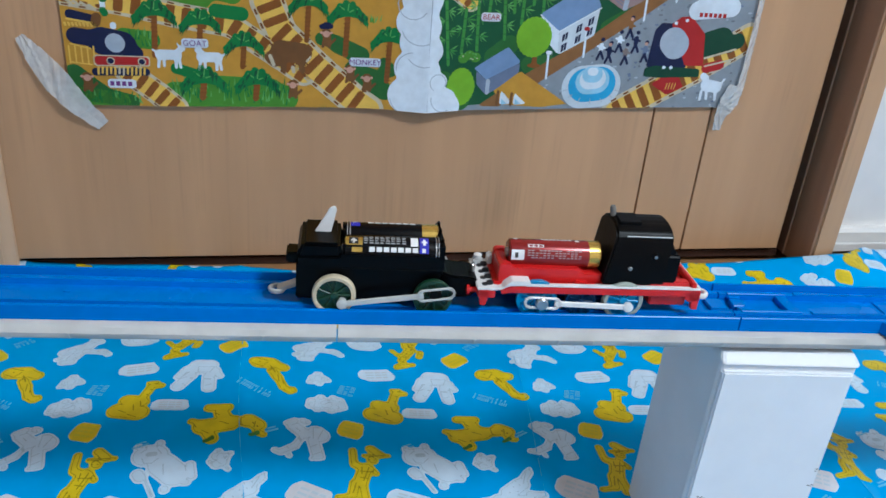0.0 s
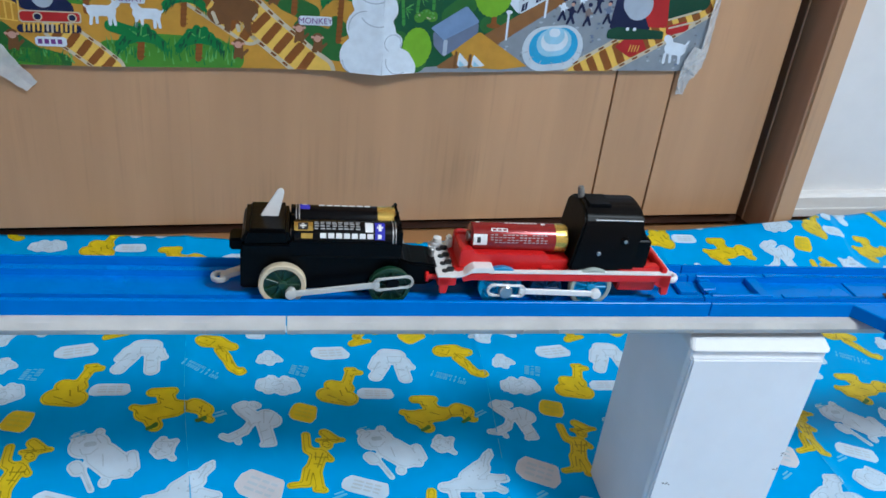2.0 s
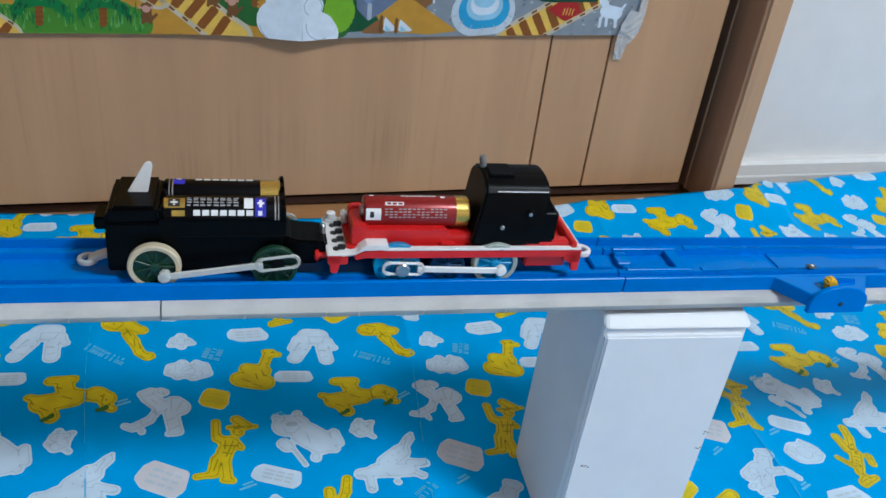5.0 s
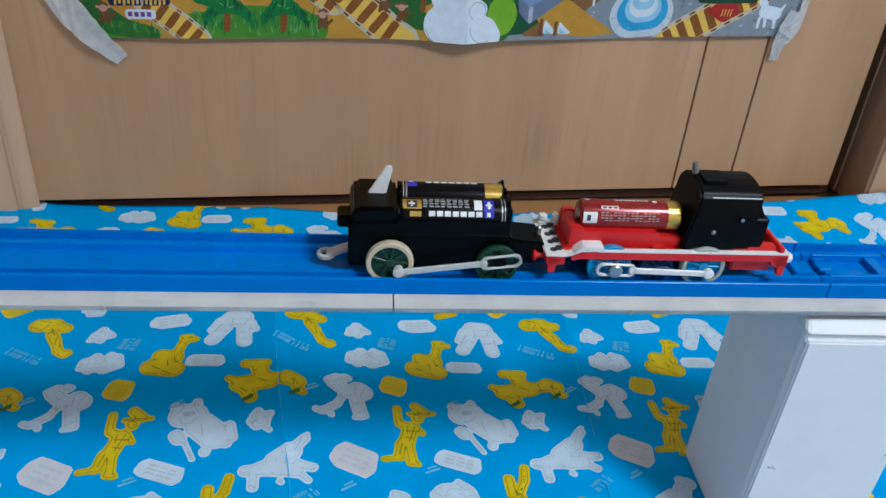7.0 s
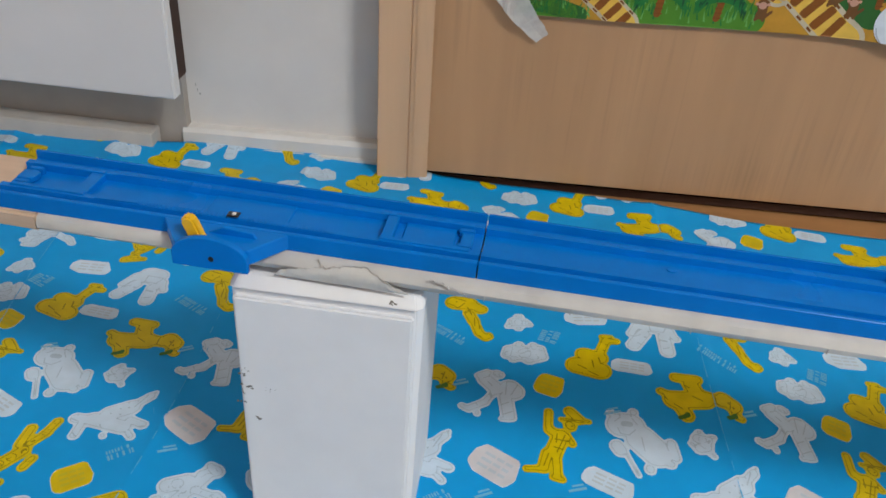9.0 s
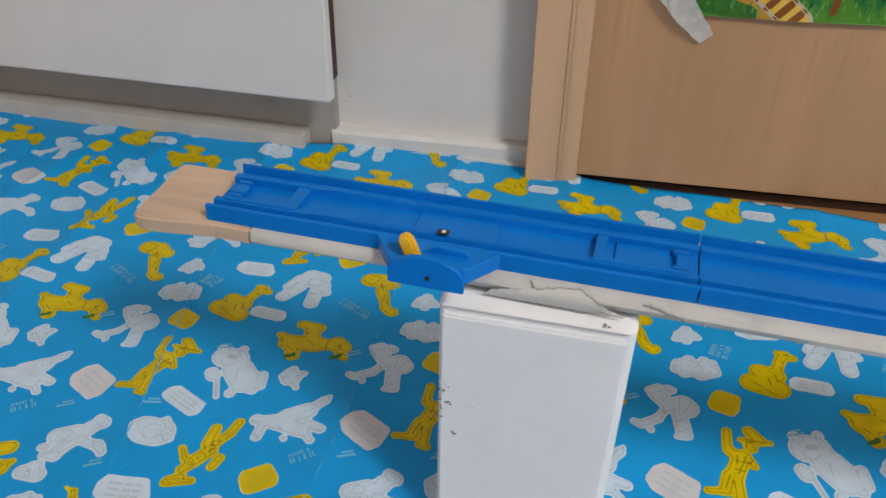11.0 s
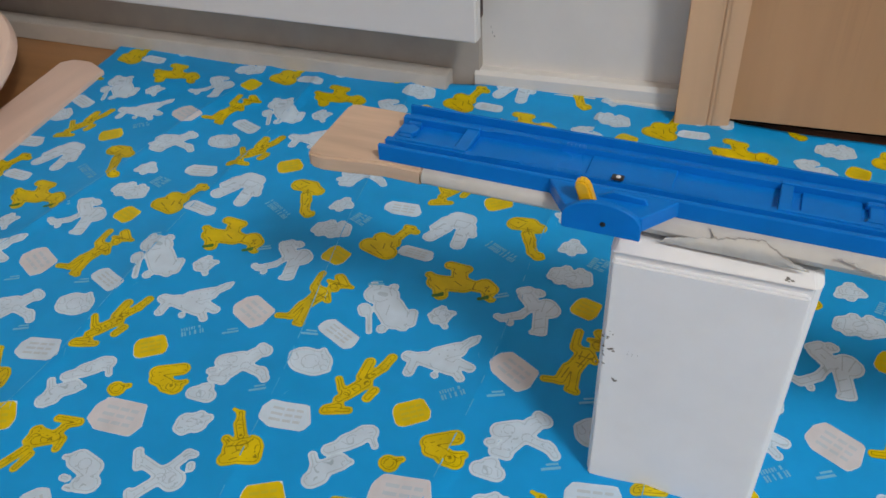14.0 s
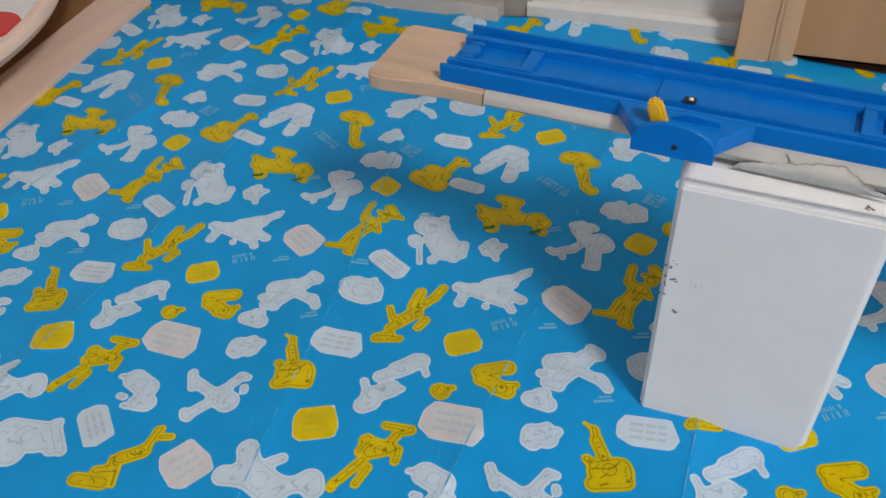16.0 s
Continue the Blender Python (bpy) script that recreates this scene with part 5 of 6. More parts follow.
def stop_track(x0, label, open_end=False):
    """A track piece with a stop lever on its near side; x0 is its right or left joint's lower end."""
    t = thing("stop_track", TRK @ pose(x0, 0, 0), label, "toy track", "toy track pieces")
    L = 0.2195
    part("rail", rail_body(0.0, L), M["rail_blue"], t)
    # sunken pits at both ends, each behind a cross bar, and a shallow step in the middle channel
    beds = [(0.0335, 0.0400, 0.1824), (0.0040, 0.0095, 0.1816), (0.0950, 0.1330, 0.1801), (L - 0.0440, L - 0.0388, 0.1826), (L - 0.0352, L - 0.0120, 0.1803), (L - 0.0095, L - 0.0040, 0.1816)]
    for a, b, zt in beds:
        part("bed", box(a, b, -0.0088, 0.0088, 0.1785, zt, 0.0004, 1), M["rail_blue"], t)
    for w in (-0.0098, 0.0098):
        for a, b in ((0.0045, 0.0400), (L - 0.0440, L - 0.0045)):
            part("side_rib", box(a, b, w - 0.0012, w + 0.0012, 0.1785, 0.1832, 0.0003, 1), M["rail_blue"], t)
    part("hook", prism([(0.003, -0.0035), (0.0095, -0.0035), (0.0115, -0.001), (0.0115, 0.003), (0.008, 0.0042), (0.003, 0.0035)], 0.0028, "z", 0.1795, 0.0004, 1), M["rail_blue"], t)
    for w in (-0.0108, 0.0108):
        bm = bmesh.new()
        for i in range(46):
            x = 0.066 + i * 0.0019
            cuboid(bm, x, x + 0.001, w - 0.0012, w + 0.0012, 0.1823, 0.18275)
        tagged(part("rack", bm, M["rail_blue"], t), kind="stuff")
    bm = prism([(0.046, 0.0088), (0.066, 0.0098), (0.066, 0.0118), (0.046, 0.0125)], 0.0008, "z", 0.1823)
    part("guide", bm, M["rail_blue"], t)
    bm = prism([(0.046, -0.0088), (0.066, -0.0098), (0.066, -0.0118), (0.046, -0.0125)], 0.0008, "z", 0.1823)
    part("guide", bm, M["rail_blue"], t)
    # joint cup and its mate
    for x, s in ((0.004, 1), (L - 0.004, -1)):
        part("joint_pin", box(min(x, x + s * 0.007), max(x, x + s * 0.007), -0.0075, -0.0045, 0.1785, 0.1824, 0.0005), M["rail_blue"], t)
        part("joint_pin", box(min(x, x + s * 0.007), max(x, x + s * 0.007), 0.0045, 0.0075, 0.1785, 0.1824, 0.0005), M["rail_blue"], t)
    # wing with lever housing
    c = L / 2
    wing = part("wing", prism([(c - 0.0275, -0.0195), (c - 0.016, -0.0355), (c + 0.016, -0.0355), (c + 0.0285, -0.0195)], 0.0075, "z", 0.1761, 0.0005, 1), M["rail_blue"], t)
    arc = [(c - 0.0165, 0.1735), (c + 0.0165, 0.1735)] + [(c + 0.0165 * math.cos(radians(a)), 0.1795 + 0.0095 * math.sin(radians(a))) for a in range(0, 181, 12)]
    part("housing", prism(arc, 0.0028, "y", -0.0384, 0.0004, 1), M["rail_blue"], t)
    part("inner_guard", prism([(c - 0.006, 0.183), (c + 0.017, 0.183), (c + 0.015, 0.1862), (c + 0.002, 0.1872)], 0.0016, "y", -0.0265, 0.0003, 1), M["rail_blue"], t)
    grip = [(-9.2, 181), (-2.8, 181), (-6.8, 192.2), (-8.0, 194.0), (-9.8, 194.8), (-12.0, 194.2), (-13.2, 192.2)] if open_end else [(-4, 181), (3, 181), (-0.5, 188.3), (-1.6, 190), (-3.2, 190.7), (-5.4, 190.2), (-6.8, 188.4)]
    part("lever", prism([(c + x / 1000, z / 1000) for x, z in grip], 0.0050, "y", -0.0338, 0.0009), M["yellow"], t, "yellow lever")
    part("peg_hole", box(c - 0.0022, c + 0.0032, -0.0128, -0.0086, 0.1835, 0.18425, 0.0004, 1), M["ink_dark"], t, "dark hole")
    part("peg", lathe([(0.0010, 0.1843), (0.0009, 0.1846), (0.0002, 0.1847)], pose(c + 0.0008, -0.0108, 0), 12), M["white"], t, "pale peg")
    part("rivet", lathe([(0.0012, 0.0), (0.0012, 0.0003), (0.0003, 0.0004)], pose(c + 0.001, -0.0385, 0.179, 90, 0, 0), 12), M["ink_dark"], t, "dark rivet")
    return t


left_stop = stop_track(-0.2722, "blue toy track piece with yellow stop lever at the open end", True)
right_stop = stop_track(0.3830, "blue plastic toy track piece with a yellow stop lever")

# rounded white packing strip beneath the track, and a bare plank at its end
prof = [(-0.0155, 0.1638), (-0.0212, 0.1660), (-0.0247, 0.1688), (-0.0254, 0.1715), (-0.0238, 0.1742), (-0.0205, 0.1757), (0.0205, 0.1757), (0.024, 0.174), (0.0255, 0.170), (0.024, 0.1655), (0.019, 0.1638)]
low = [(-0.017, 0.1668), (-0.0215, 0.1680), (-0.0236, 0.1702), (-0.0236, 0.1722), (-0.0225, 0.1745), (-0.0205, 0.1757), (0.0205, 0.1757), (0.0225, 0.174), (0.0236, 0.171), (0.0225, 0.168), (0.017, 0.1668)]


def soft_bar(section, x0, x1):
    """A bar of soft packing: the section pushed along x, slightly swollen and dented on the way."""
    n = int((x1 - x0) / 0.004)
    bm = bmesh.new()
    rows_ = []
    for i in range(n + 1):
        x = x0 + (x1 - x0) * i / n
        ring_ = []
        for w, z in section:
            k = 0.0 if z > 0.1750 else 1.0
            dent = 0.0007 * noise.noise((x * 38, w * 60, z * 90)) + 0.0005 * noise.noise((x * 140, w * 90, 3.0))
            ring_.append(bm.verts.new((x, w + k * dent * (1 if w > 0 else -1), z + k * 0.9 * dent)))
        rows_.append(ring_)
    m = len(section)
    for p, q in zip(rows_, rows_[1:]):
        for k in range(m):
            bm.faces.new((p[k], p[(k + 1) % m], q[(k + 1) % m], q[k]))
    bm.faces.new(rows_[0][::-1])
    bm.faces.new(rows_[-1])
    bmesh.ops.recalc_face_normals(bm, faces=bm.faces[:])
    return bm


for a, b, section, folds in ((-0.2495, -0.1668, low, (-0.231, -0.192)), (-0.1662, 0.1661, prof, (-0.048, -0.012, 0.038, 0.092, 0.129)), (0.1668, 0.86, prof, (0.201, 0.236, 0.252, 0.281, 0.30, 0.322, 0.372, 0.455, 0.53))):
    s_ = thing("packing_strip", TRK, "long rounded white packing strip under the toy track", "packing strip", "packing strips")
    part("strip_body", soft_bar(section, a, b), M["foam"], s_, smooth=True)
    for i, x in enumerate(folds):  # shallow folds pressed into the front
        lean = 0.0012 * math.sin(i * 2.3 + a)
        z0, z1 = (0.1703, 0.1721) if section is low else (0.1686, 0.1714)
        bm = prism([(x, z0), (x + 0.0005, z0), (x + 0.0008 + lean, z1), (x + 0.0003 + lean, z1)], 0.0006, "y", section[3][0] - 0.00025, 0.0001, 1)
        part("fold", bm, M["foam"], s_)
plank_ = part("plank", prism([(-0.2497, -0.0225), (-0.270, -0.0222), (-0.290, -0.0250), (-0.3005, -0.0262), (-0.3075, -0.0252), (-0.3092, -0.0222), (-0.3100, 0.0195), (-0.3085, 0.0235), (-0.3055, 0.0245), (-0.2497, 0.0245)], 0.0086, "z", 0.1671, 0.0012, 3), M["plank"])
plank_.matrix_world = TRK
tagged(plank_, "short bare wooden plank under the open end of the track", "plank")
# loose torn paper on the strip
def torn(edge, lower, name, material, label):
    """A sheet of paper on the strip's front, from its ragged upper edge (x, share of the way down) to the share lower(x, edge)."""
    rt = random.Random(11)
    front = [(-0.0212, 0.1760), (-0.0240, 0.1746), (-0.0257, 0.1717), (-0.0256, 0.1688), (-0.0249, 0.1657)]
    ex, et = [e[0] / 1000 for e in edge], [e[1] for e in edge]
    n = int((ex[-1] - ex[0]) / 0.0009)
    bm = bmesh.new()
    cols = []
    for i in range(n + 1):
        x = ex[0] + (ex[-1] - ex[0]) * i / n
        t0 = float(np.interp(x, ex, et)) + 0.022 * math.sin(x * 2900) + 0.02 * math.sin(x * 1310 + 2) + 0.012 * math.sin(x * 6100)
        t1 = max(lower(x, t0), t0 + 0.004)
        col = []
        for k in range(5):
            t = min(max(t0 + (t1 - t0) * k / 4, 0), 1) * 4
            q = min(int(t), 3)
            w, z = [front[q][h] + (front[q + 1][h] - front[q][h]) * (t - q) for h in (0, 1)]
            col.append(bm.verts.new((x, w - 0.0003 - 0.0006 * (1 - abs(2 * k / 4 - 1)) * rt.random(), z)))
        cols.append(col)
    for a, b_ in zip(cols, cols[1:]):
        for k in range(4):
            bm.faces.new((a[k], a[k + 1], b_[k + 1], b_[k]))
    r = bmesh.ops.extrude_face_region(bm, geom=bm.faces[:])
    bmesh.ops.translate(bm, verts=[g for g in r["geom"] if isinstance(g, bmesh.types.BMVert)], vec=(0, -0.0005, 0.0002))
    bmesh.ops.recalc_face_normals(bm, faces=bm.faces[:])
    ob = part(name, bm, material, None, smooth=True)
    ob.matrix_world = TRK
    return tagged(ob, label, "torn paper", "torn paper on the strip")


FLAP = [(-139, 0.93), (-135.5, 0.66), (-127, 0.50), (-119, 0.38), (-115, 0.36), (-110, 0.25), (-99.5, 0.14), (-94.7, 0.36), (-86.6, 0.70), (-80, 0.94)]
torn(FLAP, lambda x, t: 0.99, "torn_paper", M["card"], "torn grey paper peeling off the packing strip")
torn([(x, t - 0.022) for x, t in FLAP[3:9]], lambda x, t: t + 0.022, "paper_tear", M["tear"], "dark ragged tear in the packing strip")
torn([(-121, 0.10), (-119.8, 0.04), (-118.4, 0.30), (-117.2, 0.33)], lambda x, t: t + 0.035, "paper_tear", M["tear"], "short dark crack in the packing strip")
torn([(-72, 0.24), (-66, 0.30), (-55, 0.55)], lambda x, t: t + 0.02, "paper_tear", M["smudge_soft"], "faint crease in the packing strip")


def rounded_slab(w, d, z0, z1, corner, bevel, y0=0.0):
    pts = []
    for cx, cy, a0 in ((w / 2 - corner, d / 2 - corner, 0), (-w / 2 + corner, d / 2 - corner, 90), (-w / 2 + corner, -d / 2 + corner, 180), (w / 2 - corner, -d / 2 + corner, 270)):
        for k in range(5):
            a = radians(a0 + 22.5 * k)
            pts.append((cx + corner * math.cos(a), y0 + cy + corner * math.sin(a)))
    bm = prism(pts, z1 - z0, "z", z0)
    edges = [e for e in bm.edges if abs(e.verts[0].co.z - e.verts[1].co.z) < 1e-6]
    bmesh.ops.bevel(bm, geom=edges, offset=bevel, segments=2, affect="EDGES")
    return bm


def upright_box(m, label, w=0.085, d=0.074, h=0.1637, marks=()):
    """A tall white carton with a rimmed lid end and softened edges."""
    b = thing("white_box", m, label, "box", "white boxes")
    zc = h - 0.0040  # above this lip the front slopes back to the top

    def ring(y0, side, z, cut=0.0030):
        x0, x1 = -w / 2 - 0.0003 + side, w / 2 + 0.0003 - side
        return [(x0 + 0.0014, y0, z), (x1 - cut, y0, z), (x1, y0 + cut, z), (x1, d / 2, z), (x0, d / 2, z), (x0, y0 + 0.0016, z)]
    bm = bmesh.new()
    rings = [[bm.verts.new(q) for q in r_] for r_ in (ring(-d / 2 + 0.0012, 0, 0), ring(-d / 2 + 0.0012, 0, h - 0.0054), ring(-d / 2 - 0.0012, -0.0002, zc), ring(-d / 2 + 0.0055, 0.0014, h))]
    bm.faces.new(rings[0][::-1])
    bm.faces.new(rings[-1])
    for a, c in zip(rings, rings[1:]):
        for k in range(6):
            bm.faces.new((a[k], a[(k + 1) % 6], c[(k + 1) % 6], c[k]))
    bmesh.ops.bevel(bm, geom=bm.edges[:], offset=0.0005, segments=2, affect="EDGES")
    part("carton", bm, M["box_white"], b)
    panel = box(-w / 2 + 0.0010, w / 2 - 0.0034, -d / 2 - 0.0016, -d / 2 + 0.003, 0.0004, h - 0.0090, 0.0010, 2)
    part("front_panel", panel, M["box_white"], b)
    part("foot_rim", rounded_slab(w + 0.0008, d + 0.001, 0.0, 0.0013, 0.005, 0.0003), M["box_white"], b)
    for x, z, s in marks:
        bm = bmesh.new()
        rr = random.Random(int(z * 1e5))
        for j in range(5):
            a, c = x + rr.gauss(0, 0.0012), z + rr.gauss(0, 0.0008)
            k = s * rr.uniform(0.15, 0.5)
            pts = [(a + k * rr.uniform(0.5, 1) * math.cos(q), c + 0.6 * k * rr.uniform(0.4, 1) * math.sin(q)) for q in (0.2, 1.3, 2.4, 3.6, 4.6, 5.5)]
            merge(bm, prism(pts, 0.0006, "y", -d / 2 - 0.00178))
        if z > zc:  # on the sloped upper part
            bmesh.ops.rotate(bm, verts=bm.verts[:], cent=(x, -d / 2 - 0.0017, z), matrix=Matrix.Rotation(radians(-59), 3, "X"))
            bmesh.ops.translate(bm, verts=bm.verts[:], vec=(0, (z - zc) / 0.0040 * 0.0067 + 0.0004, 0))
        part("scuff", bm, M["smoke"], b, "small dark scuff mark")
    return b


upright_box(pose(-0.1165, -0.0885, 0.0004, 0, 0, -0.6), "tall white cardboard box with scuff marks holding up the track", marks=((-0.040, 0.108, 0.0022), (-0.037, 0.102, 0.003), (-0.041, 0.090, 0.002), (-0.034, 0.0815, 0.003), (0.030, 0.1610, 0.0025), (-0.027, 0.1015, 0.0010), (-0.0405, 0.0975, 0.0012), (-0.0385, 0.112, 0.0010)))
upright_box(pose(0.4158, -0.1127, 0.0004, 0, 0, -4.0), "tall white cardboard box with small scuffs holding up the track", w=0.0805, marks=((-0.032, 0.066, 0.002), (0.0345, 0.075, 0.0022), (0.0345, 0.088, 0.002)))

# ---- toy engines ----
RUN = 0.1797  # height of the wheel groove
SHIFT = -0.022


def engine(name, centre, label):
    e = thing(name, TRK @ pose(centre / 1000 + SHIFT, 0, RUN), label, "toy locomotive", "toy engines")

    def bx(s0, s1, w0, w1, z0, z1, bevel=0.6, seg=2):
        return box((s0 - centre) / 1000, (s1 - centre) / 1000, w0 / 1000, w1 / 1000, z0 / 1000 - RUN, z1 / 1000 - RUN, bevel / 1000, seg)

    def side(pts, w0, w1, bevel=0.5):
        return prism([((s - centre) / 1000, z / 1000 - RUN) for s, z in pts], (w1 - w0) / 1000, "y", w0 / 1000, bevel / 1000, 2)

    def at(s, w, z, *turn):
        return pose((s - centre) / 1000, w / 1000, z / 1000 - RUN, *turn)
    return e, bx, side, at


def wheel(parent, m, r, rim_mat, tyre_mat=None, spokes=9, spin=0.0):
    """A spoked wheel; its outer face looks along local +z."""
    w = part("wheel", lathe([(r * 0.98, -0.0016), (r, -0.001), (r, 0.001), (r * 0.97, 0.0014), (r * 0.80, 0.0014), (r * 0.78, 0.0002), (0.002, 0.0001)], m, 36), rim_mat, parent, smooth=True)
    bm = lathe([(r * 0.22, 0.0), (r * 0.22, 0.0018), (r * 0.14, 0.0022)], Matrix(), 16)
    for i in range(spokes):
        tmp = box(r * 0.15, r * 0.8, -0.0006, 0.0006, 0.0, 0.0013, 0.0002, 1)
        tmp.transform(pose(0, 0, 0, 0, 0, spin + 360 * i / spokes))
        merge(bm, tmp)
    bm.transform(m)
    part("spokes", bm, rim_mat, w)
    if tyre_mat:
        part("tyre", lathe([(r * 0.82, 0.0012), (r * 0.83, 0.0019), (r * 0.98, 0.0021), (r * 1.04, 0.0014), (r * 1.04, -0.0014), (r * 0.99, -0.0018), (r * 0.82, -0.0012)], m, 40, False), tyre_mat, w, "ivory rubber tyre", True)
    return w


def slot_rod(a, b, slot_at_b, w, material, parent, thick=0.0013, wide=0.0030):
    """A coupling rod from a to b (s, z in metres, local), with an eye at one end and a long loop at the other."""
    ax_, az = a
    bx_, bz = b
    length = math.hypot(bx_ - ax_, bz - az)
    ang = math.degrees(math.atan2(bz - az, bx_ - ax_))
    bm = bmesh.new()
    loop = 0.0168
    cuboid(bm, 0.001, length - loop + 0.002, -thick / 2, thick / 2, -wide / 2, wide / 2, 0.0003, 1)
    merge(bm, lathe([(0.0026, -thick / 2 - 0.0006), (0.0026, thick / 2 + 0.0003), (0.0015, thick / 2 + 0.0006)], pose(0, 0, 0, 90, 0, 0), 18))
    x0, x1, hw = length - loop, length, 0.0035
    cuboid(bm, x0 + 0.002, x1 - 0.002, -thick / 2, thick / 2, hw - 0.0011, hw, 0.0003, 1)
    cuboid(bm, x0 + 0.002, x1 - 0.002, -thick / 2, thick / 2, -hw, -hw + 0.0011, 0.0003, 1)
    for xc, sgn in ((x0 + 0.002, 1), (x1 - 0.002, -1)):
        for k in range(6):
            a0, a1 = radians(90 + 30 * k), radians(120 + 30 * k)
            p0 = (xc + sgn * hw * 0.83 * math.cos(a0), hw * 0.83 * math.sin(a0))
            p1 = (xc + sgn * hw * 0.83 * math.cos(a1), hw * 0.83 * math.sin(a1))
            tmp = box(-0.0004, math.dist(p0, p1) + 0.0004, -thick / 2, thick / 2, -0.00055, 0.00055)
            tmp.transform(pose(p0[0], 0, p0[1], 0, -math.degrees(math.atan2(p1[1] - p0[1], p1[0] - p0[0])), 0))
            merge(bm, tmp)
    m = pose(ax_, w, az, 0, -ang, 0)
    bm.transform(m)
    return part("coupling_rod", bm, material, parent, "pale plastic coupling rod")


def ring(s, z, w, big, small, m=None):
    bm = bmesh.new()
    n, k = 22, 8
    rows_ = [[bm.verts.new(((big + small * math.cos(2 * math.pi * j / k)) * math.cos(2 * math.pi * i / n), (big + small * math.cos(2 * math.pi * j / k)) * math.sin(2 * math.pi * i / n), 1.2 * small * math.sin(2 * math.pi * j / k))) for j in range(k)] for i in range(n)]
    for i in range(n):
        for j in range(k):
            bm.faces.new((rows_[i][j], rows_[(i + 1) % n][j], rows_[(i + 1) % n][(j + 1) % k], rows_[i][(j + 1) % k]))
    bmesh.ops.recalc_face_normals(bm, faces=bm.faces[:])
    bm.transform(pose(s, w, z))
    return bm


# black engine
e, bx, side, at = engine("black_engine", 206, "black toy locomotive chassis with two batteries on top")
part("body", side([(167, 186), (167, 206), (240.5, 206), (240.5, 188), (237, 186)], -12.2, 12.2, 0.8), M["black"], e)
part("cradle", side([(169, 205.5), (168, 207), (168, 211.2), (190, 211.2), (190, 208.4), (240, 208.4), (241, 205.5)], -14.9, 14.9, 0.7), M["black"], e)
for w0, w1 in ((-15.0, -13.9), (13.9, 15.0)):
    part("cradle_side", side([(189, 205.5), (189, 213.2), (231, 213.2), (240.9, 212.5), (240.9, 205.5)], w0, w1, 0.4), M["black"], e)
part("seam", bx(190, 240.5, -15.1, 15.1, 205.0, 205.6, 0.1, 1), M["black"], e)
part("cab", side([(167.2, 210), (168.4, 216.0), (170.2, 218.6), (188.6, 218.6), (189.8, 211)], -14.9, 14.9, 1.6), M["black"], e)
part("end_wall", bx(189.8, 191.4, -13.5, 13.5, 211, 218, 0.3), M["black"], e)
part("end_wall", bx(238.4, 241.0, -14.6, 14.6, 205, 218.6, 0.4), M["black"], e)
for s, w in ((190.5, -2.5), (190.5, 5), (239.8, 2.5), (239.8, 11), (239.8, -9)):
    part("prong", bx(s - 0.8, s + 0.8, w - 1.2, w + 1.2, 217, 220.8, 0.3), M["black"], e)
part("buffer_block", bx(161.8, 168.6, -5.5, 5.5, 202.6, 208.6, 0.8), M["black"], e)
part("hook_arm", side([(157, 183.6), (169, 188.6), (169, 191), (157, 186)], -3.0, 3.0, 0.4), M["grey"], e, "grey plastic coupling hook")
part("hook_eye", ring((156.8 - 206) / 1000, 184.8 / 1000 - RUN, 0, 0.0034, 0.0012), M["grey"], e, "grey hook eye", True)
part("fin", side([(175.4, 217.9), (183.8, 217.9), (186.4, 230.6), (185.6, 232.6), (183.4, 232.0)], -0.9, 0.9, 0.4), M["white"], e, "small white plastic fin")
part("nose", side([(240.4, 187), (240.4, 202.5), (243, 200.6), (247, 199.6), (256, 199.0), (259.4, 198.0), (260.6, 196), (260.6, 190.5), (256, 187)], -9.5, 9.5, 1.0), M["black"], e)
part("nose_arm", bx(257, 268, -3.6, 3.6, 190.5, 195, 0.8), M["black"], e)
part("coupling_pin", lathe([(0.0014, 0.0), (0.0014, 0.004), (0.0009, 0.0046)], at(258.2, 0, 198.2), 14), M["steel"], e, "metal coupling pin", True)
for w, turn in ((-15.2, 90), (15.2, -90)):
    wheel(e, at(186.2, w, 190.6, turn, 0, 0), 0.0106, M["green"], M["ivory"])
    wheel(e, at(236.4, w, 190.1, turn, 0, 0), 0.0102, M["green"])
    part("axle_cap", lathe([(0.0023, -0.003), (0.0023, 0.0026), (0.0017, 0.0030)], at(190.2, w * 1.05, 187.0, turn, 0, 0), 16), M["grey"], e)
    part("crank_pin", lathe([(0.0032, -0.003), (0.0032, 0.0022), (0.0026, 0.0026)], at(237.6, w * 1.05, 192.6, turn, 0, 0), 16), M["black"], e)
    slot_rod(((190.2 - 206) / 1000, 187.0 / 1000 - RUN), ((246.0 - 206) / 1000, 194.6 / 1000 - RUN), True, w * 1.22 / 1000, M["grey"], e)
for s in (186.2, 236.4):
    part("axle", lathe([(0.0016, -0.013), (0.0016, 0.013)], at(s, 0, 190.3, 90, 0, 0), 12), M["steel"], e)


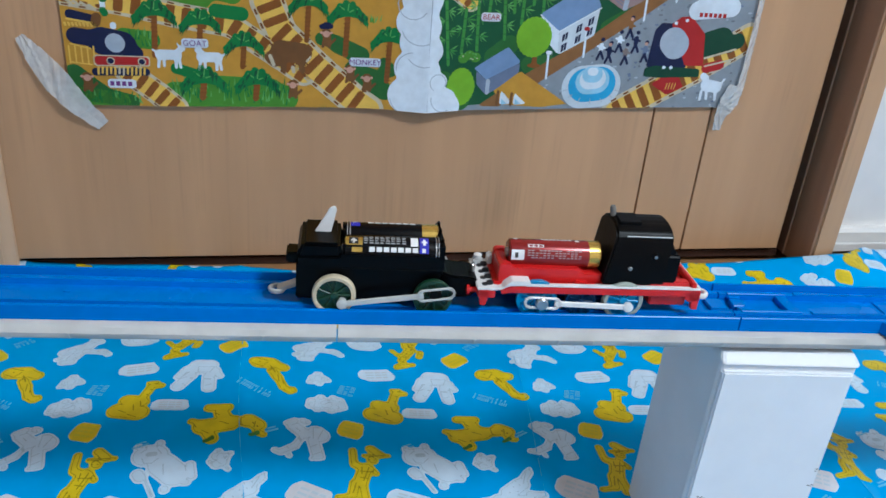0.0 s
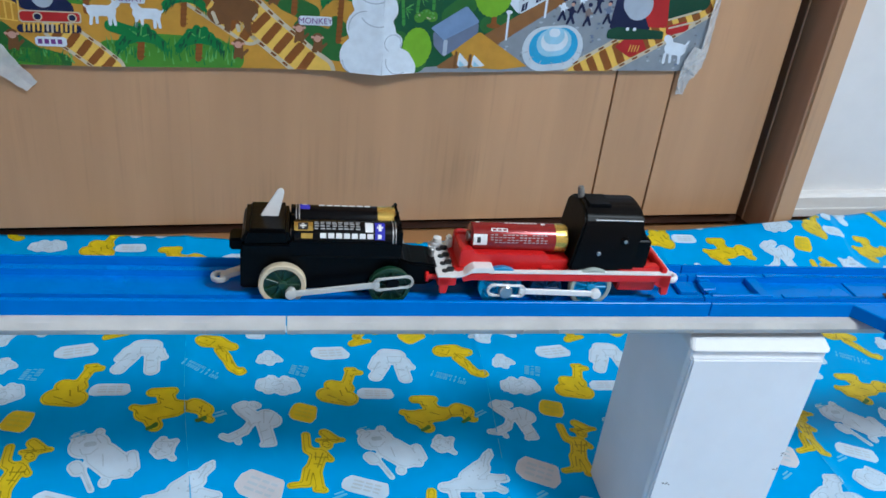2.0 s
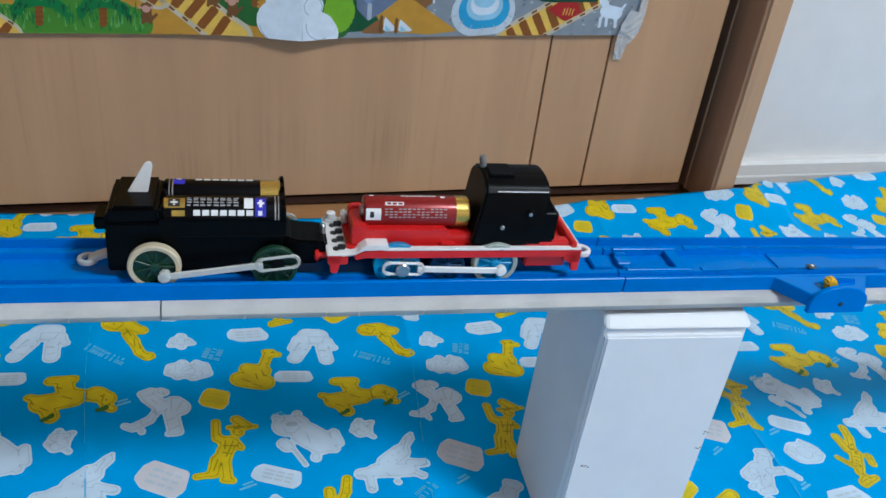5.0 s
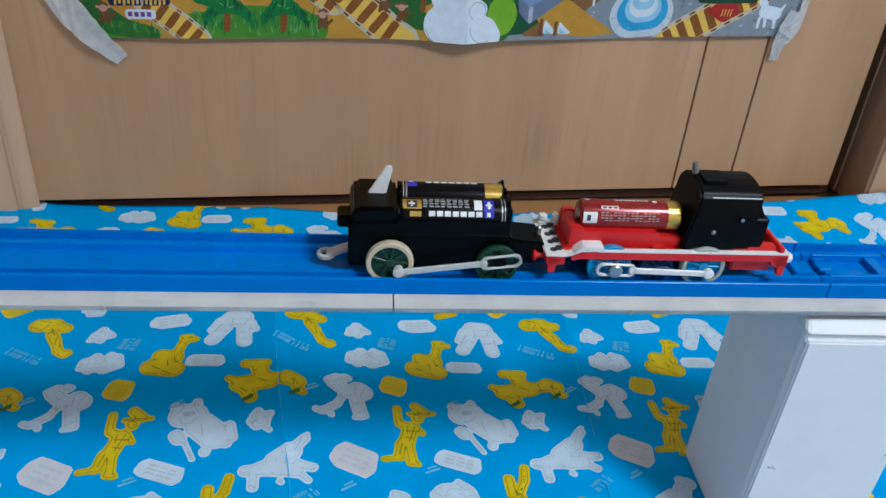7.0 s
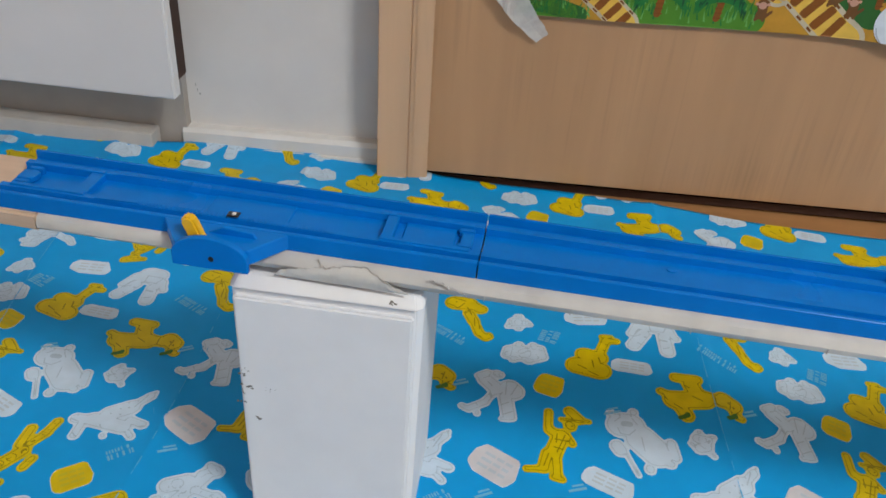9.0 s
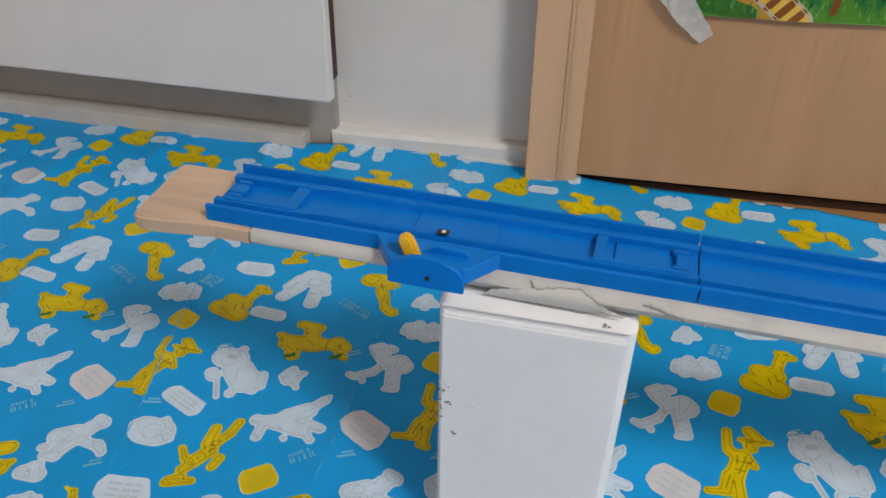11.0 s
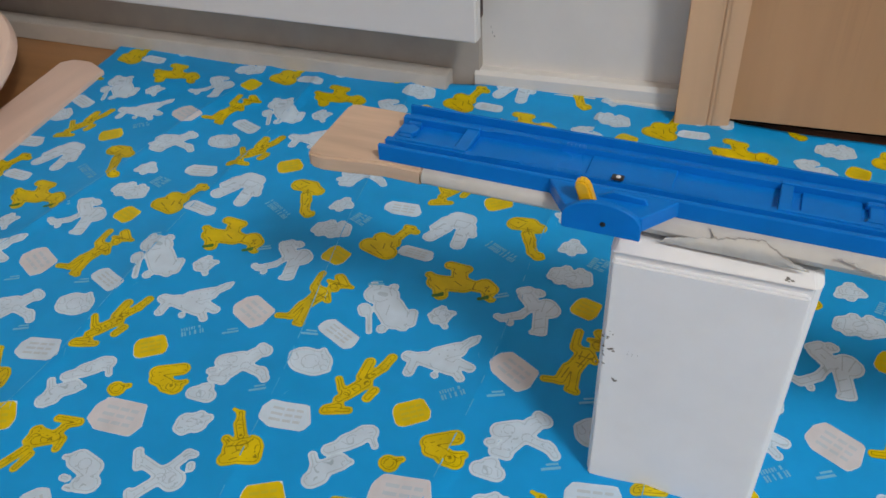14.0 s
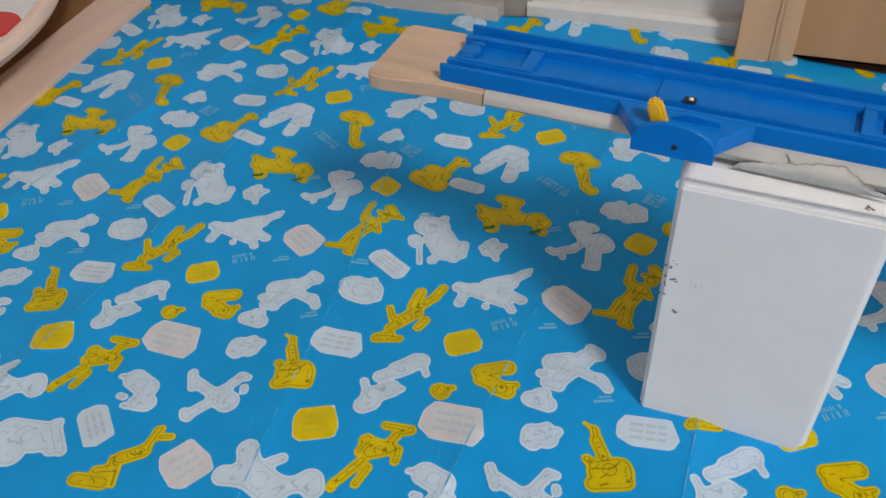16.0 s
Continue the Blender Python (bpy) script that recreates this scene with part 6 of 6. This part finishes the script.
def band(x0, x1, r, a0=0.0, a1=360.0, n=40):
    """A sleeve on the battery's barrel along local x; angles from the near side (-y) upwards."""
    bm = bmesh.new()
    k = max(2, int(n * abs(a1 - a0) / 360))
    rows_ = []
    for i in range(k + 1):
        a = radians(a0 + (a1 - a0) * i / k)
        rows_.append([bm.verts.new((x, -r * math.cos(a), r * math.sin(a))) for x in (x0, x1)])
    for p, q in zip(rows_, rows_[1:]):
        bm.faces.new((p[0], p[1], q[1], q[0]))
    bmesh.ops.recalc_face_normals(bm, faces=bm.faces[:])
    for f in bm.faces:
        c = f.calc_center_median()
        if f.normal.y * c.y + f.normal.z * c.z < 0:
            f.normal_flip()
    return bm


def battery(m, barrel, label):
    b = thing("battery", m, label, "battery", "batteries")
    X = pose(0, 0, 0, 0, 90, 0)
    part("barrel", lathe([(0.0062, -0.0246), (0.00705, -0.0240), (0.00715, -0.0232), (0.00715, 0.0232), (0.00705, 0.0240), (0.0062, 0.0246)], X, 48), barrel, b, smooth=True)
    part("terminal", lathe([(0.0027, -0.0001), (0.0027, 0.0010), (0.0023, 0.0013)], pose(-0.0246, 0, 0) @ pose(0, 0, 0, 0, -90, 0), 20), M["steel"], b, "metal terminal")
    part("end_plate", lathe([(0.0050, 0.0), (0.0048, 0.0005), (0.001, 0.0006)], pose(0.0246, 0, 0) @ X, 24), M["steel"], b, "metal end plate")
    return b


def word_bars(b, x0, n, pitch, wide, a0, a1, r=0.00722, material="ink_white"):
    for i in range(n):
        part("mark", band(x0 + i * pitch, x0 + i * pitch + wide, r, a0, a1), M[material], b)


def dark_battery(m, flip):
    b = battery(m, M["cell_black"], "black and gold battery lying in the toy locomotive")
    part("gold_band", band(-0.0240, -0.0155, 0.00718, 43, 84 if not flip else 150), M["cell_gold"], b, "gold band")
    lo = 3 if not flip else 66
    word_bars(b, -0.0122, 7, 0.0036, 0.0028, lo + (14 if not flip else 3), lo + (33 if not flip else 21))
    if not flip:
        part("foot_mark", band(-0.0208, -0.0156, 0.0072, 15, 34), M["cell_gold"], b, "gold mark")
        for i, a in enumerate((50, 61, 72, 81)):
            for j in range(8):
                part("small_mark", band(-0.0148 + j * 0.0027, -0.0148 + j * 0.0027 + (0.0021 if (i + j) % 3 else 0.0016), 0.0072, a, a + 6), M["ink_grey"], b)
        part("white_tag", band(0.0085, 0.0122, 0.00721, 42, 86), M["ink_white"], b, "white tag")
        part("blue_patch", band(0.0130, 0.0176, 0.0072, 14, 88), M["cell_blue"], b, "blue patch")
        part("blue_mark", band(0.0139, 0.0168, 0.00723, 58, 66), M["ink_white"], b)
        part("blue_mark", band(0.0147, 0.0160, 0.00723, 47, 77), M["ink_white"], b)
        part("blue_mark", band(0.0143, 0.0160, 0.00723, 18, 34), M["ink_white"], b)
        part("plus_disc", band(-0.0222, -0.0176, 0.00722, 48, 80), M["ink_dark"], b)
        part("plus_bar", band(-0.0214, -0.0184, 0.00724, 61, 67), M["ink_white"], b)
        part("plus_bar", band(-0.0204, -0.0194, 0.00724, 53, 75), M["ink_white"], b)
    else:
        part("blue_patch", band(0.0165, 0.0215, 0.0072, 50, 110), M["cell_blue"], b, "blue patch")
        part("blue_mark", band(0.018, 0.020, 0.00723, 66, 80), M["ink_white"], b)
    part("groove", band(0.0212, 0.0218, 0.00722), M["steel"], b)
    part("groove", band(0.0226, 0.0231, 0.00722), M["steel"], b)
    return b


CELL_Z = 0.2126
dark_battery(TRK @ pose(0.2150 + SHIFT, -0.0073, CELL_Z), False)
dark_battery(TRK @ pose(0.2150 + SHIFT, 0.0073, CELL_Z + 0.0004) @ pose(0, 0, 0, 0, 0, 180), True)

# red engine
e, bx, side, at = engine("red_engine", 320, "red and white toy locomotive chassis with black motor block")
part("chassis", bx(268, 380, -12.5, 12.5, 193.2, 198.2), M["red"], e)
part("cradle", side([(270.5, 197.5), (270.5, 206.8), (271.5, 207.6), (275.6, 207.6), (276.4, 203.2), (326, 203.2), (326, 197.5)], -10.6, 10.6, 0.6), M["red"], e)
for w0, w1 in ((-11.0, -6.4), (6.4, 11.0)):
    part("cradle_wall", side([(270.2, 198), (270.2, 207.0), (271.4, 208.4), (276.0, 208.4), (277.4, 206.4), (313, 206.2), (315.4, 203.8), (326, 203.6), (326, 198)], w0, w1, 0.5), M["red"], e)
part("step_block", bx(311, 318, -13.0, -8.0, 197.8, 200.2, 0.7), M["red"], e)
for sgn in (-1, 1):
    w0, w1 = sorted((sgn * 17.2, sgn * 14.4))
    part("skirt", side([(272, 193.6), (276, 194.6), (379, 194.6), (379, 198.4), (286, 198.4), (276, 198.4), (271, 196)], w0, w1, 0.4), M["red"], e)
    part("running_board", side([(284, 198.5), (379, 198.5), (379, 199.7), (284, 199.7)], w0, w1, 0.3), M["white"], e, "white running board strip")
    v0, v1 = sorted((sgn * 17.2, sgn * 9.2))
    part("fender", side([(268.5, 196.4), (271.5, 196.8), (274, 199.6), (276.5, 201.6), (286, 201.6), (287, 199.0), (276, 198.6)], v0, v1, 0.35), M["white"], e, "white fender")
    part("front_leg", side([(259.5, 196), (266, 196), (265, 192), (264, 187), (261, 187), (260.5, 191)], w0, w1, 0.4), M["red"], e)
    part("rear_leg", side([(371, 197), (379.4, 197), (379.4, 187), (376, 187), (375, 192), (371, 193)], w0, w1, 0.4), M["red"], e)
    part("buffer", lathe([(0.0014, 0.0), (0.0014, 0.0035), (0.0027, 0.0038), (0.0025, 0.0052), (0.0012, 0.0056)], at(259.6, sgn * 10.5, 192.6, 0, -90, 0), 18), M["red"], e, smooth=True)
part("front_beam", bx(259.5, 268.5, -17.2, 17.2, 191.4, 195.6, 0.5), M["red"], e)
part("foot_plate", bx(259, 270, -17.2, 17.2, 195.8, 197.0, 0.4), M["white"], e, "white front foot plate")
for w in (-12.5, -5.5, 1.5, 8.5):
    part("plate_hole", lathe([(0.0016, 0.197), (0.0016, 0.19755), (0.0006, 0.1976)], at(263.4, w, 0) @ pose(0, 0, 0.0), 7), M["ink_dark"], e, "black clip on the plate")
    part("clip", bx(264, 267.5, w - 0.9, w + 0.9, 197.0, 199.4, 0.4), M["ink_dark"], e)
part("lamp_bracket", bx(260.5, 266, 11, 15.5, 197.0, 199.6, 0.7), M["white"], e, "white lamp bracket")
part("lamp_bracket", lathe([(0.0022, 0.0), (0.0022, 0.0022), (0.0014, 0.0027)], at(263, 13, 199.4), 16), M["white"], e, smooth=True)
part("front_post", bx(267.5, 270.4, 8.5, 14, 197, 203.5, 0.8), M["white"], e, "white post")
roof = [(-14.6, 199.5), (-14.6, 225.6), (-13.4, 228.2), (-9.0, 230.6), (-4.5, 231.7), (0, 232.0), (4.5, 231.7), (9.0, 230.6), (13.2, 228.2), (14.6, 225.6), (14.6, 199.5)]
block = prism([(w / 1000, z / 1000 - RUN) for w, z in roof], 0.0345, "x", (325.0 - 320) / 1000, 0.0011, 3)
for v in block.verts:  # the front leans back
    if v.co.x < 0.015:
        v.co.x += 0.0042 * (v.co.z - 0.0198) / 0.0325
part("motor_block", block, M["black"], e, "glossy black motor block", True)
part("block_tail", bx(356, 365.8, -14.3, 14.3, 199.5, 217.2, 1.3, 3), M["black"], e)
part("block_tail_slope", side([(356, 216), (357.8, 227.0), (360.5, 223), (363.6, 216.5)], -12.8, 12.8, 0.9), M["black"], e)
part("roof_plate", bx(331.5, 343, -7.5, 5, 230.6, 232.8, 0.4), M["black"], e)
part("roof_knob", lathe([(0.0016, 0.0), (0.0017, 0.004), (0.0013, 0.0056), (0.0005, 0.006)], at(331.0, 3.5, 231.6, 0, -12, 0), 14), M["smoke"], e, smooth=True)
# thin white strip paints the gloss highlight on the block's shoulder
part("edge_highlight", bx(334, 358.2, -14.15, -13.75, 227.35, 227.75, 0.05, 1), M["ink_white"], e, "painted pale highlight along the roof edge")
part("screw", lathe([(0.0021, 0.0), (0.0021, 0.0007), (0.0016, 0.0009)], at(351.0, -14.6, 216.8, 90, 0, 0), 18), M["black"], e, "dark screw", True)
part("screw_slot", lathe([(0.0009, 0.0), (0.0009, 0.0012), (0.0006, 0.0013)], at(351.0, -14.6, 216.8, 90, 0, 0), 10), M["steel"], e)
part("rivet", lathe([(0.0011, 0.0), (0.0011, 0.0008), (0.0007, 0.0011)], at(338.6, -14.6, 209.6, 90, 0, 0), 12), M["steel"], e, "small metal rivet")
part("side_tank", side([(351, 198.6), (352.5, 202.0), (373, 202.0), (375, 198.6)], -14.4, -9.5, 0.5), M["red"], e)
part("rear_beam", bx(373, 379.6, -17.2, 17.2, 191.5, 198.4, 0.5), M["red"], e)
part("rear_edge", bx(377, 379.2, -17.0, 17.0, 198.5, 200.2, 0.4), M["white"], e, "white rear edge")
part("rear_wall", bx(374, 376.8, -16.5, 16.5, 198, 202.4, 0.5), M["red"], e)
part("gear_box", bx(353, 373.5, -13.8, 13.8, 187.5, 194.5, 0.8), M["red"], e)
part("hook_arm", bx(378, 384.5, -2.6, 2.6, 186.2, 189.4, 0.6), M["white"], e, "white plastic coupling hook")
part("hook_eye", ring((387.4 - 320) / 1000, 187.8 / 1000 - RUN, 0, 0.0037, 0.0014), M["white"], e, "white hook eye", True)
for w, turn in ((-14.6, 90), (14.6, -90)):
    wheel(e, at(291, w, 190.6, turn, 0, 0), 0.0108, M["wheel_blue"])
    wheel(e, at(315.5, w * 0.85, 188.2, turn, 0, 0), 0.0084, M["wheel_dark"])
    wheel(e, at(337.8, w, 190.6, turn, 0, 0), 0.0106, M["wheel_blue"], M["tyre_grey"] if turn > 0 else None)
    part("crank_pin", lathe([(0.0034, -0.003), (0.0034, 0.0030), (0.0028, 0.0036)], at(293.4, w * 1.12, 189.4, turn, 0, 0), 18), M["steel"], e, "grey crank pin", True)
    rod = slot_rod(((340.4 - 320) / 1000, 188.2 / 1000 - RUN), ((285.5 - 320) / 1000, 190.0 / 1000 - RUN), True, w * 1.24 / 1000, M["white"], e)
for s in (291, 337.8):
    part("axle", lathe([(0.0016, -0.013), (0.0016, 0.013)], at(s, 0, 190.6, 90, 0, 0), 12), M["steel"], e)

b = battery(TRK @ pose(0.3004 + SHIFT, -0.0012, 0.2106), M["cell_red"], "dark red battery with a gold end lying in the toy locomotive")
part("gold_band", band(0.0178, 0.0238, 0.00718), M["cell_gold"], b, "gold band")
part("white_label", band(-0.0240, -0.0172, 0.0072, -8, 36), M["ink_white"], b, "white label")
part("label_mark", band(-0.0222, -0.0204, 0.00723, 2, 24), M["ink_dark"], b)
part("tag_label", band(-0.0152, -0.0068, 0.0072, 48, 62), M["ink_white"], b, "white tag")
word_bars(b, -0.0145, 3, 0.0026, 0.0019, 51, 59, 0.00723, "cell_red")
word_bars(b, -0.0075, 8, 0.0021, 0.0016, 92, 102)
part("diamond", band(0.0108, 0.0128, 0.0072, 84, 98), M["ink_white"], b)
part("corner_mark", band(-0.022, -0.0200, 0.0072, 96, 110), M["ink_white"], b)
for i, a in enumerate((2, 12, 22, 32)):
    for j in range(14):
        if (i * 5 + j * 3) % 7:
            part("small_mark", band(-0.0155 + j * 0.0021, -0.0155 + j * 0.0021 + 0.0015, 0.0072, a, a + 4), M["ink_grey"], b)
